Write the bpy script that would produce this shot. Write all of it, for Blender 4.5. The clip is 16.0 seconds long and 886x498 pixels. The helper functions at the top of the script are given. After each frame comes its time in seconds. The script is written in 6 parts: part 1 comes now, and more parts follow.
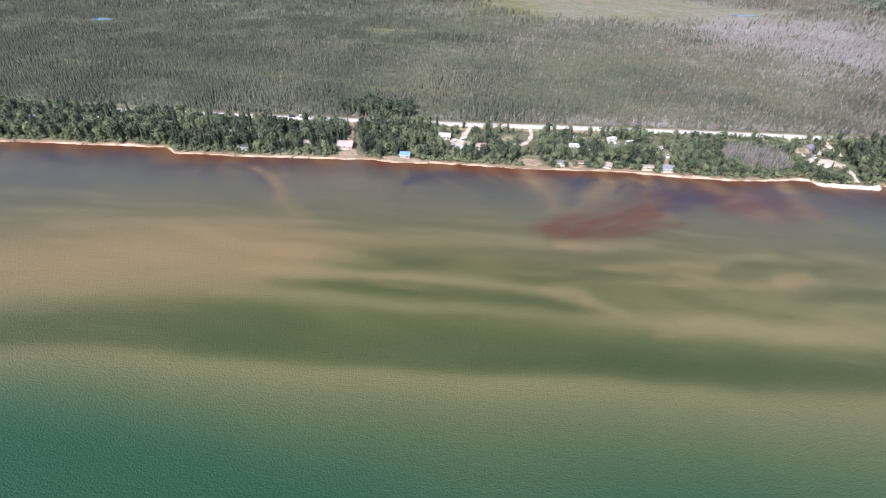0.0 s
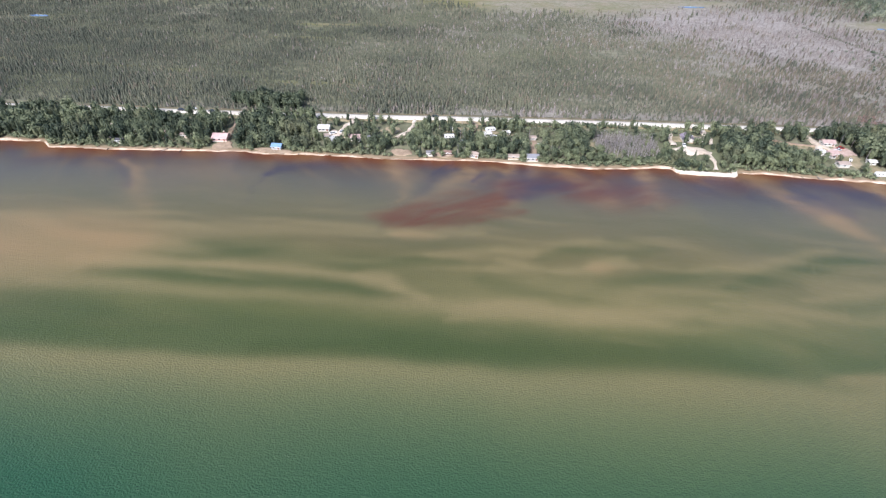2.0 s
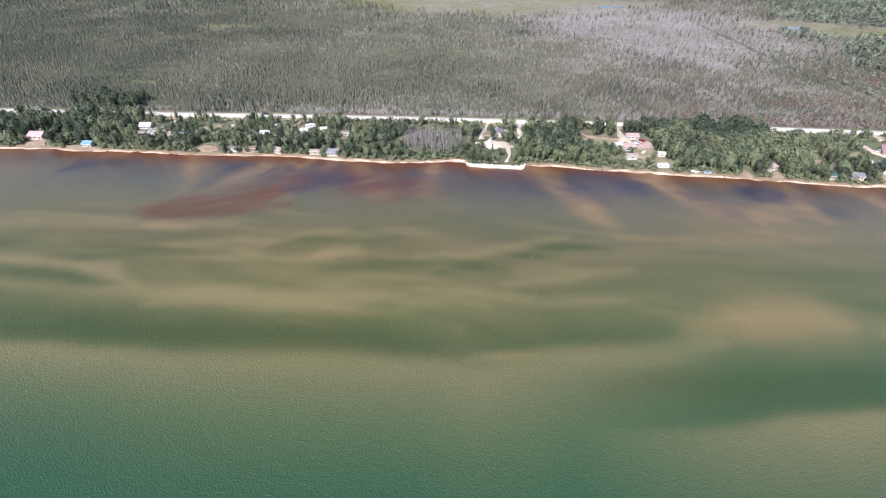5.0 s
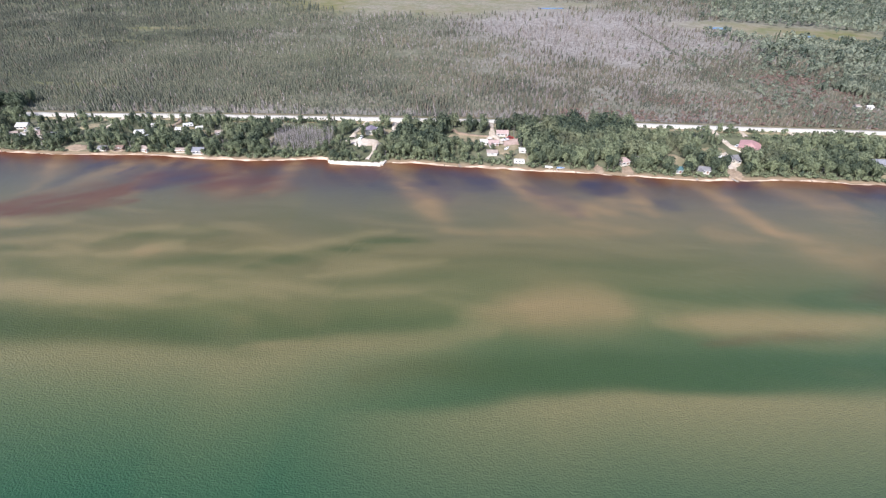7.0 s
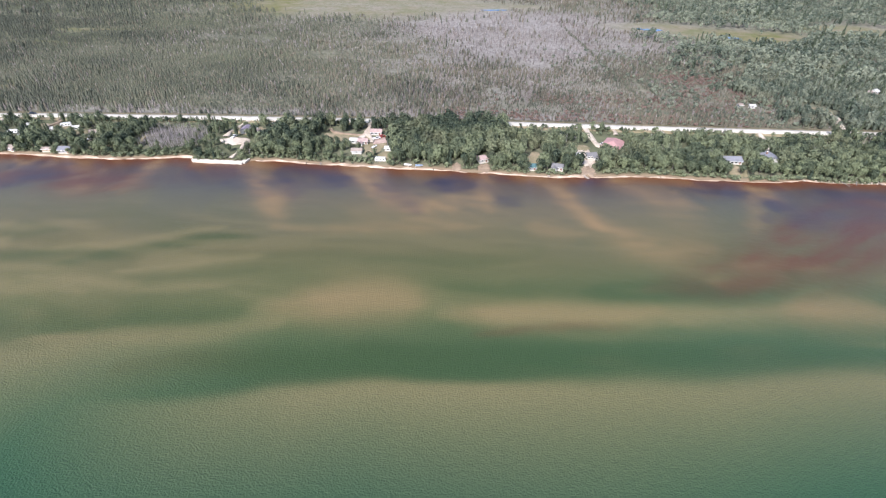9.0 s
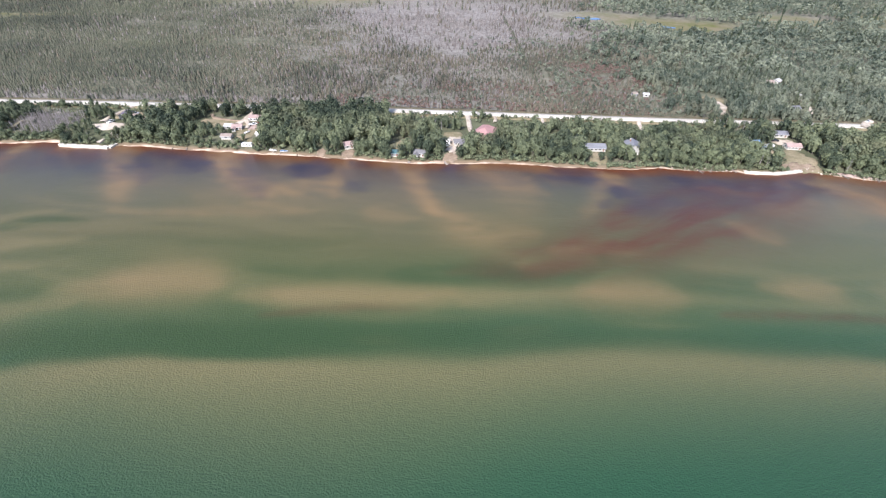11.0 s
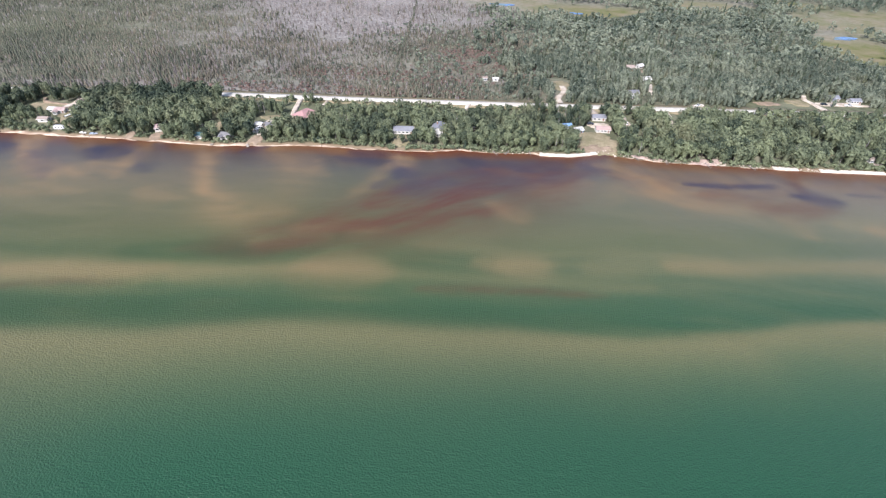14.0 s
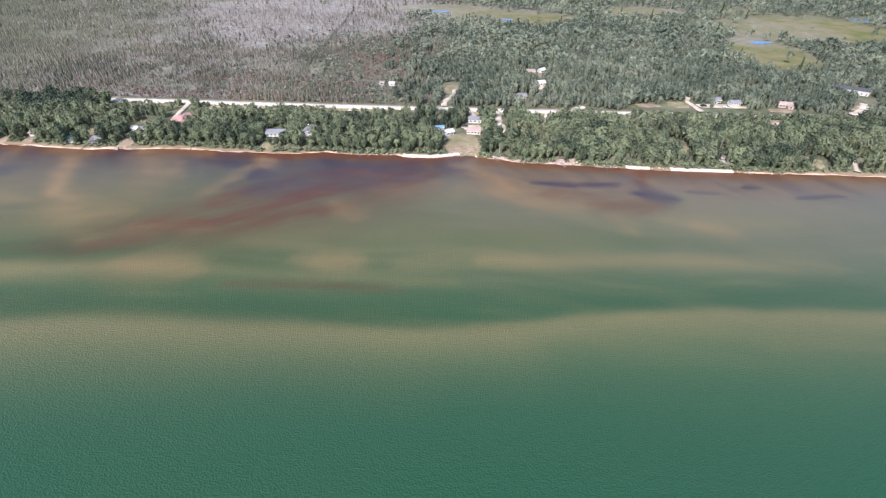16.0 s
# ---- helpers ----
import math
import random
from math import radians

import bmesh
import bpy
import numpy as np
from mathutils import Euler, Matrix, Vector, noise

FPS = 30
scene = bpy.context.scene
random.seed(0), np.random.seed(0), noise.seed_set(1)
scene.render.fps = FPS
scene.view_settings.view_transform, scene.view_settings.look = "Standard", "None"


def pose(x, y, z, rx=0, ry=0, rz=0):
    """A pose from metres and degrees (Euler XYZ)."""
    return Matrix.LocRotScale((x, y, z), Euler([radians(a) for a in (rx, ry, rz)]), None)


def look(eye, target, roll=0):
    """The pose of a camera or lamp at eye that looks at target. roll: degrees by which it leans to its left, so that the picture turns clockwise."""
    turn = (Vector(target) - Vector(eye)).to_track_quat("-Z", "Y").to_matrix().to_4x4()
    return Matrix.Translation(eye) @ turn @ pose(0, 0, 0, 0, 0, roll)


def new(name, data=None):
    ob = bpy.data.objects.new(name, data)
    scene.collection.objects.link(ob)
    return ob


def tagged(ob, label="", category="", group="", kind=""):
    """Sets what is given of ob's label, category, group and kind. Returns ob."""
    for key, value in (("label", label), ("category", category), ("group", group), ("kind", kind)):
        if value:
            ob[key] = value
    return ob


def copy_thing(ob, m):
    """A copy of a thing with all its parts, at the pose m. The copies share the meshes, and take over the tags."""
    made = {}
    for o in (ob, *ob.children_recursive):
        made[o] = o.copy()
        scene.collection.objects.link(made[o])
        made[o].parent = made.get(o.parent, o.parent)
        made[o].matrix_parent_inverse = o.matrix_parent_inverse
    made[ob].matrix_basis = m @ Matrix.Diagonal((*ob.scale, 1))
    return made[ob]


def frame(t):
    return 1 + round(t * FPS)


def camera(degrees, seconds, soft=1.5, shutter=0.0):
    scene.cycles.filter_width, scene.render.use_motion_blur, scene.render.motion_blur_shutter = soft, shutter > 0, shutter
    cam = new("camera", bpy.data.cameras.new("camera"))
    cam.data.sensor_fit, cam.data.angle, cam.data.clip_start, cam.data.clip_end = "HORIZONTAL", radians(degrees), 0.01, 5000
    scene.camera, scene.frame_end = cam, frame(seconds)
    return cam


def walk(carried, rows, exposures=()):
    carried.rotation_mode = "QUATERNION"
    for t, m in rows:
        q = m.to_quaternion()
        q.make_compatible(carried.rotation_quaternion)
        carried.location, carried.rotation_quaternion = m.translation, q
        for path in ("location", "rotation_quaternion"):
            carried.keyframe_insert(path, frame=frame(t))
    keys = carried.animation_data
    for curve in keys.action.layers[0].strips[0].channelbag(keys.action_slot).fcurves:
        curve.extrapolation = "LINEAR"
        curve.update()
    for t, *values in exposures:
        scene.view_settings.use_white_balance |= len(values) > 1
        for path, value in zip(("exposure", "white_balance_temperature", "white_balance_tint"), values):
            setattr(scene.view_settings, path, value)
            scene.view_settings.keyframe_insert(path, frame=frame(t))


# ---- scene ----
cam = camera(84.0, 16.0, soft=1.25)
# seconds, eye (x, y, z), turn (rx, ry, rz); the aircraft flies east along the shore
ROWS = [
    (0, 1.70, 0.56, 128.69, 54.253, -1.003, 6.321),
    (0.5, 20.60, 1.50, 128.75, 54.227, -0.982, 6.354),
    (1, 39.62, 2.29, 128.83, 54.146, -0.941, 6.225),
    (1.5, 58.73, 2.94, 128.91, 53.989, -0.797, 6.037),
    (2, 77.95, 3.47, 129.00, 53.777, -0.673, 5.869),
    (2.5, 97.26, 3.90, 129.10, 53.653, -0.568, 5.579),
    (3, 116.65, 4.26, 129.19, 53.679, -0.576, 5.546),
    (3.5, 136.09, 4.55, 129.29, 53.773, -0.563, 5.55),
    (4, 155.61, 4.78, 129.40, 53.873, -0.55, 5.515),
    (6.5, 253.89, 5.51, 129.86, 54.255, -0.343, 4.635),
    (7, 273.63, 5.62, 129.96, 54.287, -0.427, 4.394),
    (7.5, 293.39, 5.73, 130.04, 54.391, -0.51, 4.189),
    (8, 313.17, 5.83, 130.13, 54.503, -0.596, 4.031),
    (8.5, 332.94, 5.93, 130.20, 54.548, -0.625, 3.862),
    (9, 352.72, 6.03, 130.30, 54.537, -0.603, 3.64),
    (11.5, 451.50, 6.25, 130.82, 52.982, -1.013, 3.409),
    (12, 471.21, 6.17, 130.96, 52.438, -0.938, 3.376),
    (12.5, 490.90, 6.03, 131.12, 51.931, -0.806, 3.104),
    (13, 510.56, 5.81, 131.31, 51.739, -0.869, 2.935),
    (13.5, 530.20, 5.50, 131.52, 51.949, -0.936, 3.192),
    (14, 549.80, 5.07, 131.76, 52.35, -0.973, 3.516),
    (14.5, 569.38, 4.50, 132.04, 52.654, -0.98, 3.527),
    (15, 588.93, 3.77, 132.36, 52.851, -0.951, 3.36),
    (15.5, 608.45, 2.86, 132.72, 52.876, -0.9, 3.07),
    (16, 627.94, 1.74, 133.14, 53.125, -0.873, 2.81),
]
walk(cam, [(t, pose(x, y, z, rx, ry, rz)) for t, x, y, z, rx, ry, rz in ROWS])
CHART = 0.85  # metres to one unit of the plan in which the place is laid out

# ---- light: high sun behind the camera, clear summer sky ----
SUN_WAY = Vector((61.0, 137.0, -153.0)).normalized()
sun = new("sun", bpy.data.lights.new("sun", "SUN"))
sun.data.energy, sun.data.angle, sun.data.color = 4.8, radians(0.53), (1.0, 0.975, 0.95)
sun.matrix_world = look((0, -300, 400), Vector((0, -300, 400)) + SUN_WAY)
world = bpy.data.worlds.new("sky")
scene.world = world
world.use_nodes = True
wn, wl = world.node_tree.nodes, world.node_tree.links
sky = wn.new("ShaderNodeTexSky")
sky.sky_type, sky.sun_disc = "NISHITA", False
sky.sun_elevation, sky.sun_rotation = math.asin(-SUN_WAY.z), math.atan2(-SUN_WAY.x, -SUN_WAY.y) % (2 * math.pi)
sky.dust_density = 2.0
wl.new(sky.outputs[0], wn["Background"].inputs[0])
wn["Background"].inputs[1].default_value = 0.17
scene.view_settings.exposure = 0.3
scene.view_settings.use_white_balance = True
scene.view_settings.white_balance_temperature, scene.view_settings.white_balance_tint = 6150, 15.0

# ---- materials ----


class Nodes:
    """A small builder for node materials."""

    def __init__(self, name, rough=0.8, spec=0.3):
        self.mat = bpy.data.materials.new(name)
        self.mat.use_nodes = True
        self.n, self.l = self.mat.node_tree.nodes, self.mat.node_tree.links
        self.p = self.n["Principled BSDF"]
        self.p.inputs["Roughness"].default_value = rough
        self.p.inputs["Specular IOR Level"].default_value = spec
        self.where = self.n.new("ShaderNodeNewGeometry").outputs["Position"]

    def noise(self, scale, detail=3.0, squash=None, rough=0.55):
        t = self.n.new("ShaderNodeTexNoise")
        t.inputs["Scale"].default_value, t.inputs["Detail"].default_value, t.inputs["Roughness"].default_value = scale, detail, rough
        if squash:
            m = self.n.new("ShaderNodeMapping")
            m.inputs["Scale"].default_value = squash
            self.l.new(self.where, m.inputs["Vector"])
            self.l.new(m.outputs[0], t.inputs["Vector"])
        else:
            self.l.new(self.where, t.inputs["Vector"])
        return t.outputs["Fac"]

    def ramp(self, fac, stops):
        r = self.n.new("ShaderNodeValToRGB")
        e = r.color_ramp.elements
        for k, (at, c) in enumerate(stops):
            el = e[k] if k < 2 else e.new(at)
            el.position, el.color = at, (*c, 1)
        self.l.new(fac, r.inputs[0])
        return r.outputs[0]

    def span(self, fac, lo, hi, a=0.0, b=1.0):
        m = self.n.new("ShaderNodeMapRange")
        for k, v in enumerate((lo, hi, a, b)):
            m.inputs[k + 1].default_value = v
        self.l.new(fac, m.inputs[0])
        return m.outputs[0]

    def mix(self, fac, a, b, how="MIX"):
        m = self.n.new("ShaderNodeMix")
        m.data_type, m.blend_type = "RGBA", how
        for slot, v in ((0, fac), (6, a), (7, b)):
            if isinstance(v, (int, float)):
                m.inputs[slot].default_value = v
            elif isinstance(v, tuple):
                m.inputs[slot].default_value = (*v, 1)
            else:
                self.l.new(v, m.inputs[slot])
        return m.outputs[2]

    def attr(self, name):
        a = self.n.new("ShaderNodeAttribute")
        a.attribute_name = name
        return a.outputs["Fac"]

    def times(self, a, b):
        m = self.n.new("ShaderNodeMath")
        m.operation = "MULTIPLY"
        for k, v in enumerate((a, b)):
            if isinstance(v, (int, float)):
                m.inputs[k].default_value = v
            else:
                self.l.new(v, m.inputs[k])
        return m.outputs[0]

    def chance(self):
        return self.n.new("ShaderNodeObjectInfo").outputs["Random"]

    def bump(self, height, strength, distance):
        b = self.n.new("ShaderNodeBump")
        b.inputs["Strength"].default_value, b.inputs["Distance"].default_value = strength, distance
        self.l.new(height, b.inputs["Height"])
        self.l.new(b.outputs[0], self.p.inputs["Normal"])

    def leafy(self, colour, amount):
        """Lets part of the light pass through the leaves."""
        t, m = self.n.new("ShaderNodeBsdfTranslucent"), self.n.new("ShaderNodeMixShader")
        m.inputs[0].default_value = amount
        self.l.new(colour, t.inputs[0])
        self.l.new(self.p.outputs[0], m.inputs[1])
        self.l.new(t.outputs[0], m.inputs[2])
        self.l.new(m.outputs[0], self.n["Material Output"].inputs[0])
        return self.done(colour)

    def done(self, colour):
        if isinstance(colour, tuple):
            self.p.inputs["Base Color"].default_value = (*colour, 1)
        else:
            self.l.new(colour, self.p.inputs["Base Color"])
        return self.mat


def mottled(name, dark, light, scale, rough=0.85, bump=0.0, fine=6.0):
    """A surface between two colours, varied at a coarse and a fine scale."""
    k = Nodes(name, rough)
    c = k.mix(k.span(k.noise(scale, 4), 0.35, 0.65), dark, light)
    c = k.mix(k.span(k.noise(scale * fine, 3), 0.3, 0.7, 0.0, 0.45), c, tuple(v * 0.6 for v in dark))
    if bump:
        k.bump(k.noise(scale * fine, 3), 0.6, bump)
    return k.done(c)


def foliage(name, dark, light, dry):
    """Leaves: each tree takes its own shade from its attribute, clump by clump."""
    k = Nodes(name, 0.65, 0.25)
    c = k.mix(k.attr("tint"), dark, light)
    c = k.mix(k.span(k.noise(0.035, 2), 0.56, 0.72, 0.0, 0.5), c, dry)
    # shade between leaves and their highlights painted in as dark and bright specks
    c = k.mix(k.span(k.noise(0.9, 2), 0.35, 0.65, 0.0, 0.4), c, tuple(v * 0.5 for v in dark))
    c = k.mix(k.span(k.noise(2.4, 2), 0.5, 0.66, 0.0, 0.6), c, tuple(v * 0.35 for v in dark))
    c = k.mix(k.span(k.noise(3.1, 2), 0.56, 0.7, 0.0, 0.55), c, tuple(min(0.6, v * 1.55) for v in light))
    return k.leafy(c, 0.35)


def leaves_by_object(name, dark, light):
    """Leaves of the single trees: each tree has a shade of its own."""
    k = Nodes(name, 0.65, 0.25)
    c = k.mix(k.chance(), dark, light)
    # dark hollows and lit leaf tips are put into the colour by noise
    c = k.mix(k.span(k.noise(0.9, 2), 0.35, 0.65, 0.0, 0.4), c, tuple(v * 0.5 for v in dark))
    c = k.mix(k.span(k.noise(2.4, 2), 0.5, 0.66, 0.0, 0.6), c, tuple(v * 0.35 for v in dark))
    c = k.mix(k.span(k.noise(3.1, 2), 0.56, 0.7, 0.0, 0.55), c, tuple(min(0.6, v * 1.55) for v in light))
    return k.leafy(c, 0.35)


def roofing(name, colour, metal=0.0):
    """Shingles or sheet metal in courses, faded in patches."""
    k = Nodes(name, 0.7 if not metal else 0.45)
    k.p.inputs["Metallic"].default_value = metal
    c = k.mix(k.span(k.noise(0.5, 3), 0.3, 0.7), tuple(v * 0.78 for v in colour), colour)
    c = k.mix(k.span(k.noise(5.0, 2), 0.4, 0.8, 0.0, 0.35), c, tuple(v * 0.55 for v in colour))
    k.bump(k.noise(3.0, 2, (0.3, 1, 6)), 0.4, 0.05)
    return k.done(c)


def boards(name, colour):
    """Painted lap siding, a little weathered."""
    k = Nodes(name, 0.6)
    c = k.mix(k.span(k.noise(0.7, 4), 0.35, 0.75, 0.0, 0.6), colour, tuple(v * 0.72 for v in colour))
    k.bump(k.noise(2.0, 2, (0.1, 0.1, 5)), 0.4, 0.03)
    return k.done(c)


def water_material():
    k = Nodes("lake_water", 0.28, 0.36)
    k.p.inputs["IOR"].default_value = 1.33
    c = k.ramp(k.attr("depth"), (
        (0.0, (0.120, 0.034, 0.012)), (1.0, (0.016, 0.066, 0.034)), (0.026, (0.096, 0.040, 0.022)), (0.065, (0.070, 0.054, 0.044)), (0.14, (0.077, 0.073, 0.057)),
        (0.25, (0.094, 0.087, 0.052)), (0.42, (0.108, 0.092, 0.040)), (0.62, (0.093, 0.097, 0.034)), (0.78, (0.051, 0.088, 0.038))))
    # hazy sky reflection on the eastern near-shore water, painted as a paler colour
    c = k.mix(k.times(k.attr("sky_glare"), 0.5), c, (0.150, 0.132, 0.112))
    c = k.mix(k.times(k.attr("trough"), 0.85), c, (0.040, 0.057, 0.017))
    c = k.mix(k.span(k.attr("east"), 0, 1, 0.0, 0.6), c, (0.021, 0.079, 0.044))
    c = k.mix(k.times(k.attr("sand"), 0.85), c, (0.212, 0.167, 0.080))
    c = k.mix(k.times(k.attr("ochre"), 0.8), c, (0.256, 0.163, 0.078))
    c = k.mix(k.times(k.attr("tannin"), 0.85), c, (0.092, 0.032, 0.019))
    c = k.mix(k.times(k.attr("weed"), 0.8), c, (0.031, 0.029, 0.050))
    c = k.mix(k.span(k.noise(0.02, 1, (0.3, 1, 1)), 0.35, 0.7, 0.0, 0.12), c, (0.062, 0.064, 0.044))
    ripple = k.n.new("ShaderNodeMath")
    ripple.operation = "ADD"
    k.l.new(k.noise(1.7, 1.0, (0.9, 1.1, 1)), ripple.inputs[0])
    k.l.new(k.times(k.noise(0.5, 2, (0.8, 1.2, 1)), 0.7), ripple.inputs[1])
    # calm in the lee of the shore, ruffled further out
    open_water = k.span(k.attr("depth"), 0.28, 0.8, 0.0, 1.0)
    # shading of the ripples painted into the colour, on top of the bump
    c = k.mix(k.times(k.span(ripple.outputs[0], 0.65, 1.05, 0.0, 0.16), open_water), c, (0.015, 0.03, 0.02))
    k.bump(ripple.outputs[0], 0.9, 0.36)
    k.l.new(k.span(open_water, 0, 1, 0.3, 0.85), k.n["Bump"].inputs["Strength"])
    return k.done(c)


WATER = water_material()


def ground_material():
    """Forest floor, bog grass and litter: mixed by wide and narrow patches."""
    k = Nodes("woodland_ground", 0.95, 0.1)
    c = k.mix(k.span(k.noise(0.012, 4), 0.4, 0.62), (0.135, 0.145, 0.085), (0.225, 0.215, 0.15))
    c = k.mix(k.span(k.noise(0.12, 4), 0.35, 0.7), c, (0.085, 0.09, 0.055))
    c = k.mix(k.attr("meadow"), c, k.mix(k.span(k.noise(0.05, 4), 0.35, 0.65), (0.125, 0.135, 0.045), (0.205, 0.175, 0.105)))
    c = k.mix(k.attr("grey"), c, k.mix(k.span(k.noise(0.2, 4), 0.35, 0.65), (0.215, 0.192, 0.178), (0.365, 0.335, 0.322)))
    c = k.mix(k.attr("shore"), c, (0.30, 0.21, 0.14))
    k.bump(k.noise(0.8, 4), 0.7, 0.4)
    return k.done(c)


GROUND = ground_material()
SAND = mottled("beach_sand", (0.42, 0.30, 0.21), (0.76, 0.61, 0.47), 0.14, 0.95, 0.05)
WHITE_SAND = mottled("pale_gravel", (0.42, 0.345, 0.265), (0.72, 0.635, 0.53), 0.16, 0.95, 0.03)
ROAD = mottled("bleached_road_gravel", (0.57, 0.52, 0.44), (0.75, 0.70, 0.60), 0.12, 0.9, 0.02)
LAWN = mottled("dry_lawn", (0.20, 0.180, 0.10), (0.35, 0.285, 0.19), 0.15, 0.95, 0.05)
BARE = mottled("bare_brown_soil", (0.24, 0.18, 0.125), (0.38, 0.29, 0.21), 0.2, 0.95, 0.05)
PINK_GRAVEL = mottled("pinkish_gravel", (0.36, 0.26, 0.22), (0.55, 0.42, 0.36), 0.3, 0.95, 0.04)
STONE = mottled("shore_stone", (0.38, 0.33, 0.27), (0.62, 0.52, 0.42), 1.2, 0.9, 0.05)
CONCRETE = mottled("sun_bleached_concrete", (0.62, 0.57, 0.48), (0.82, 0.77, 0.68), 0.5, 0.9, 0.03)
BARK = mottled("tree_bark", (0.09, 0.075, 0.06), (0.19, 0.165, 0.14), 2.0, 0.95, 0.03)
DEADWOOD = mottled("grey_dead_wood", (0.22, 0.20, 0.18), (0.40, 0.37, 0.34), 1.0, 0.95, 0.03)


def pond_material():
    """Pond water, the sky's blue reflection painted into its colour, broken by patches of reeds."""
    k = Nodes("pond_water", 0.08, 0.7)
    return k.done(k.mix(k.span(k.noise(0.22, 3, (0.5, 1, 1)), 0.5, 0.62), (0.07, 0.15, 0.33), (0.10, 0.13, 0.09)))


POND = pond_material()
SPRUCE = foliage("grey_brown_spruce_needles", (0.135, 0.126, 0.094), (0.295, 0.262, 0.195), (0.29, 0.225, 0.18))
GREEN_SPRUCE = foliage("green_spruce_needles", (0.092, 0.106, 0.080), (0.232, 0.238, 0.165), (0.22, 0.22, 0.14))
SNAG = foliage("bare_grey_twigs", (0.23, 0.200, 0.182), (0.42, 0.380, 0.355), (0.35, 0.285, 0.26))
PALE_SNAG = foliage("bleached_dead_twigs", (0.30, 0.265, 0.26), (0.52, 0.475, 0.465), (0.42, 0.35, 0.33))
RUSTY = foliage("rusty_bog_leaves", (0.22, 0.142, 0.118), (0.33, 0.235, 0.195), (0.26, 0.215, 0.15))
# leaf greens are paled and blued to carry the haze, the inland ones most
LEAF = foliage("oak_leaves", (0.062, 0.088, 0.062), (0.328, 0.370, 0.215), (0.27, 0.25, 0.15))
HAZED_LEAF = foliage("haze_lightened_leaves", (0.108, 0.142, 0.106), (0.378, 0.414, 0.296), (0.33, 0.31, 0.205))
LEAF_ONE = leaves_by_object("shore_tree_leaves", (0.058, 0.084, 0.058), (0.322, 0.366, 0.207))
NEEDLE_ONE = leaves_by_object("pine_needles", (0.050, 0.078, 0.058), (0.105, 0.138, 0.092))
ROOFS = {
    "pink": roofing("faded_pink_shingles", (0.56, 0.40, 0.38)), "red": roofing("brick_red_shingles", (0.45, 0.26, 0.25)),
    "grey": roofing("grey_shingles", (0.22, 0.215, 0.22)), "slate": roofing("blue_grey_shingles", (0.25, 0.255, 0.28)),
    "blue": roofing("bright_blue_sheet_roof", (0.21, 0.35, 0.57)), "teal": roofing("teal_sheet_roof", (0.10, 0.20, 0.215)),
    "white": roofing("white_sheet_roof", (0.66, 0.65, 0.62)), "brown": roofing("brown_shingles", (0.24, 0.16, 0.13)),
    "tan": roofing("tan_shingles", (0.38, 0.31, 0.265)), "dark": roofing("charcoal_shingles", (0.09, 0.09, 0.10)),
    "mauve": roofing("mauve_grey_shingles", (0.27, 0.23, 0.28)), "rose": roofing("rosy_tan_shingles", (0.46, 0.34, 0.31))}
WALLS = {
    "white": boards("white_siding", (0.64, 0.62, 0.58)), "tan": boards("tan_siding", (0.50, 0.40, 0.30)),
    "pink": boards("pink_siding", (0.66, 0.42, 0.40)), "brown": boards("brown_siding", (0.26, 0.18, 0.13)),
    "grey": boards("grey_siding", (0.42, 0.43, 0.44)), "blue": boards("light_blue_siding", (0.42, 0.52, 0.66))}
TRIM = boards("white_trim", (0.80, 0.79, 0.76))
PANE = Nodes("window_glass", 0.05, 0.6).done((0.03, 0.04, 0.05))
DOOR = boards("door_paint", (0.30, 0.16, 0.12))
BRICK = mottled("chimney_brick", (0.25, 0.13, 0.10), (0.36, 0.20, 0.15), 2.0)
DECK = boards("weathered_deck_boards", (0.42, 0.36, 0.30))
RUBBER = Nodes("tyre_rubber", 0.85).done((0.02, 0.02, 0.02))
PAINT = {c: Nodes(c + "_car_paint", 0.25, 0.6).done(v) for c, v in
         {"white": (0.75, 0.75, 0.74), "dark": (0.035, 0.04, 0.05), "red": (0.35, 0.04, 0.03), "silver": (0.45, 0.46, 0.47)}.items()}

# ---- mesh helpers ----


class Shape:
    """Collects vertices and faces for one mesh."""

    def __init__(self):
        self.v, self.f = [], []

    def add(self, verts, faces):
        k = len(self.v)
        self.v += [tuple(p) for p in verts]
        self.f += [tuple(i + k for i in q) for q in faces]
        return self

    def box(self, x, y, z, a, b, c):
        """A box with its base's middle at x, y, z."""
        p = [(x + sx * a / 2, y + sy * b / 2, z + sz * c) for sz in (0, 1) for sx, sy in ((-1, -1), (1, -1), (1, 1), (-1, 1))]
        return self.add(p, [(3, 2, 1, 0), (4, 5, 6, 7), (0, 1, 5, 4), (1, 2, 6, 5), (2, 3, 7, 6), (3, 0, 4, 7)])

    def tube(self, path, radii, n=5):
        """A tapered round limb along a path."""
        k = len(self.v)
        for p, r in zip(path, radii):
            self.v += [(p[0] + r * math.cos(6.2832 * i / n), p[1] + r * math.sin(6.2832 * i / n), p[2]) for i in range(n)]
        for s in range(len(path) - 1):
            self.f += [(k + s * n + i, k + s * n + (i + 1) % n, k + (s + 1) * n + (i + 1) % n, k + (s + 1) * n + i) for i in range(n)]
        self.f.append(tuple(k + (len(path) - 1) * n + i for i in range(n)))
        return self

    def mesh(self, name, mat):
        me = bpy.data.meshes.new(name)
        me.from_pydata(self.v, [], self.f)
        me.materials.append(mat)
        me.update()
        return me


def part(name, shape, mat, parent, label="", at=None):
    ob = new(name, shape.mesh(name, mat) if isinstance(shape, Shape) else shape)
    ob.parent = parent
    if at is not None:
        ob.matrix_basis = at
    return tagged(ob, label)


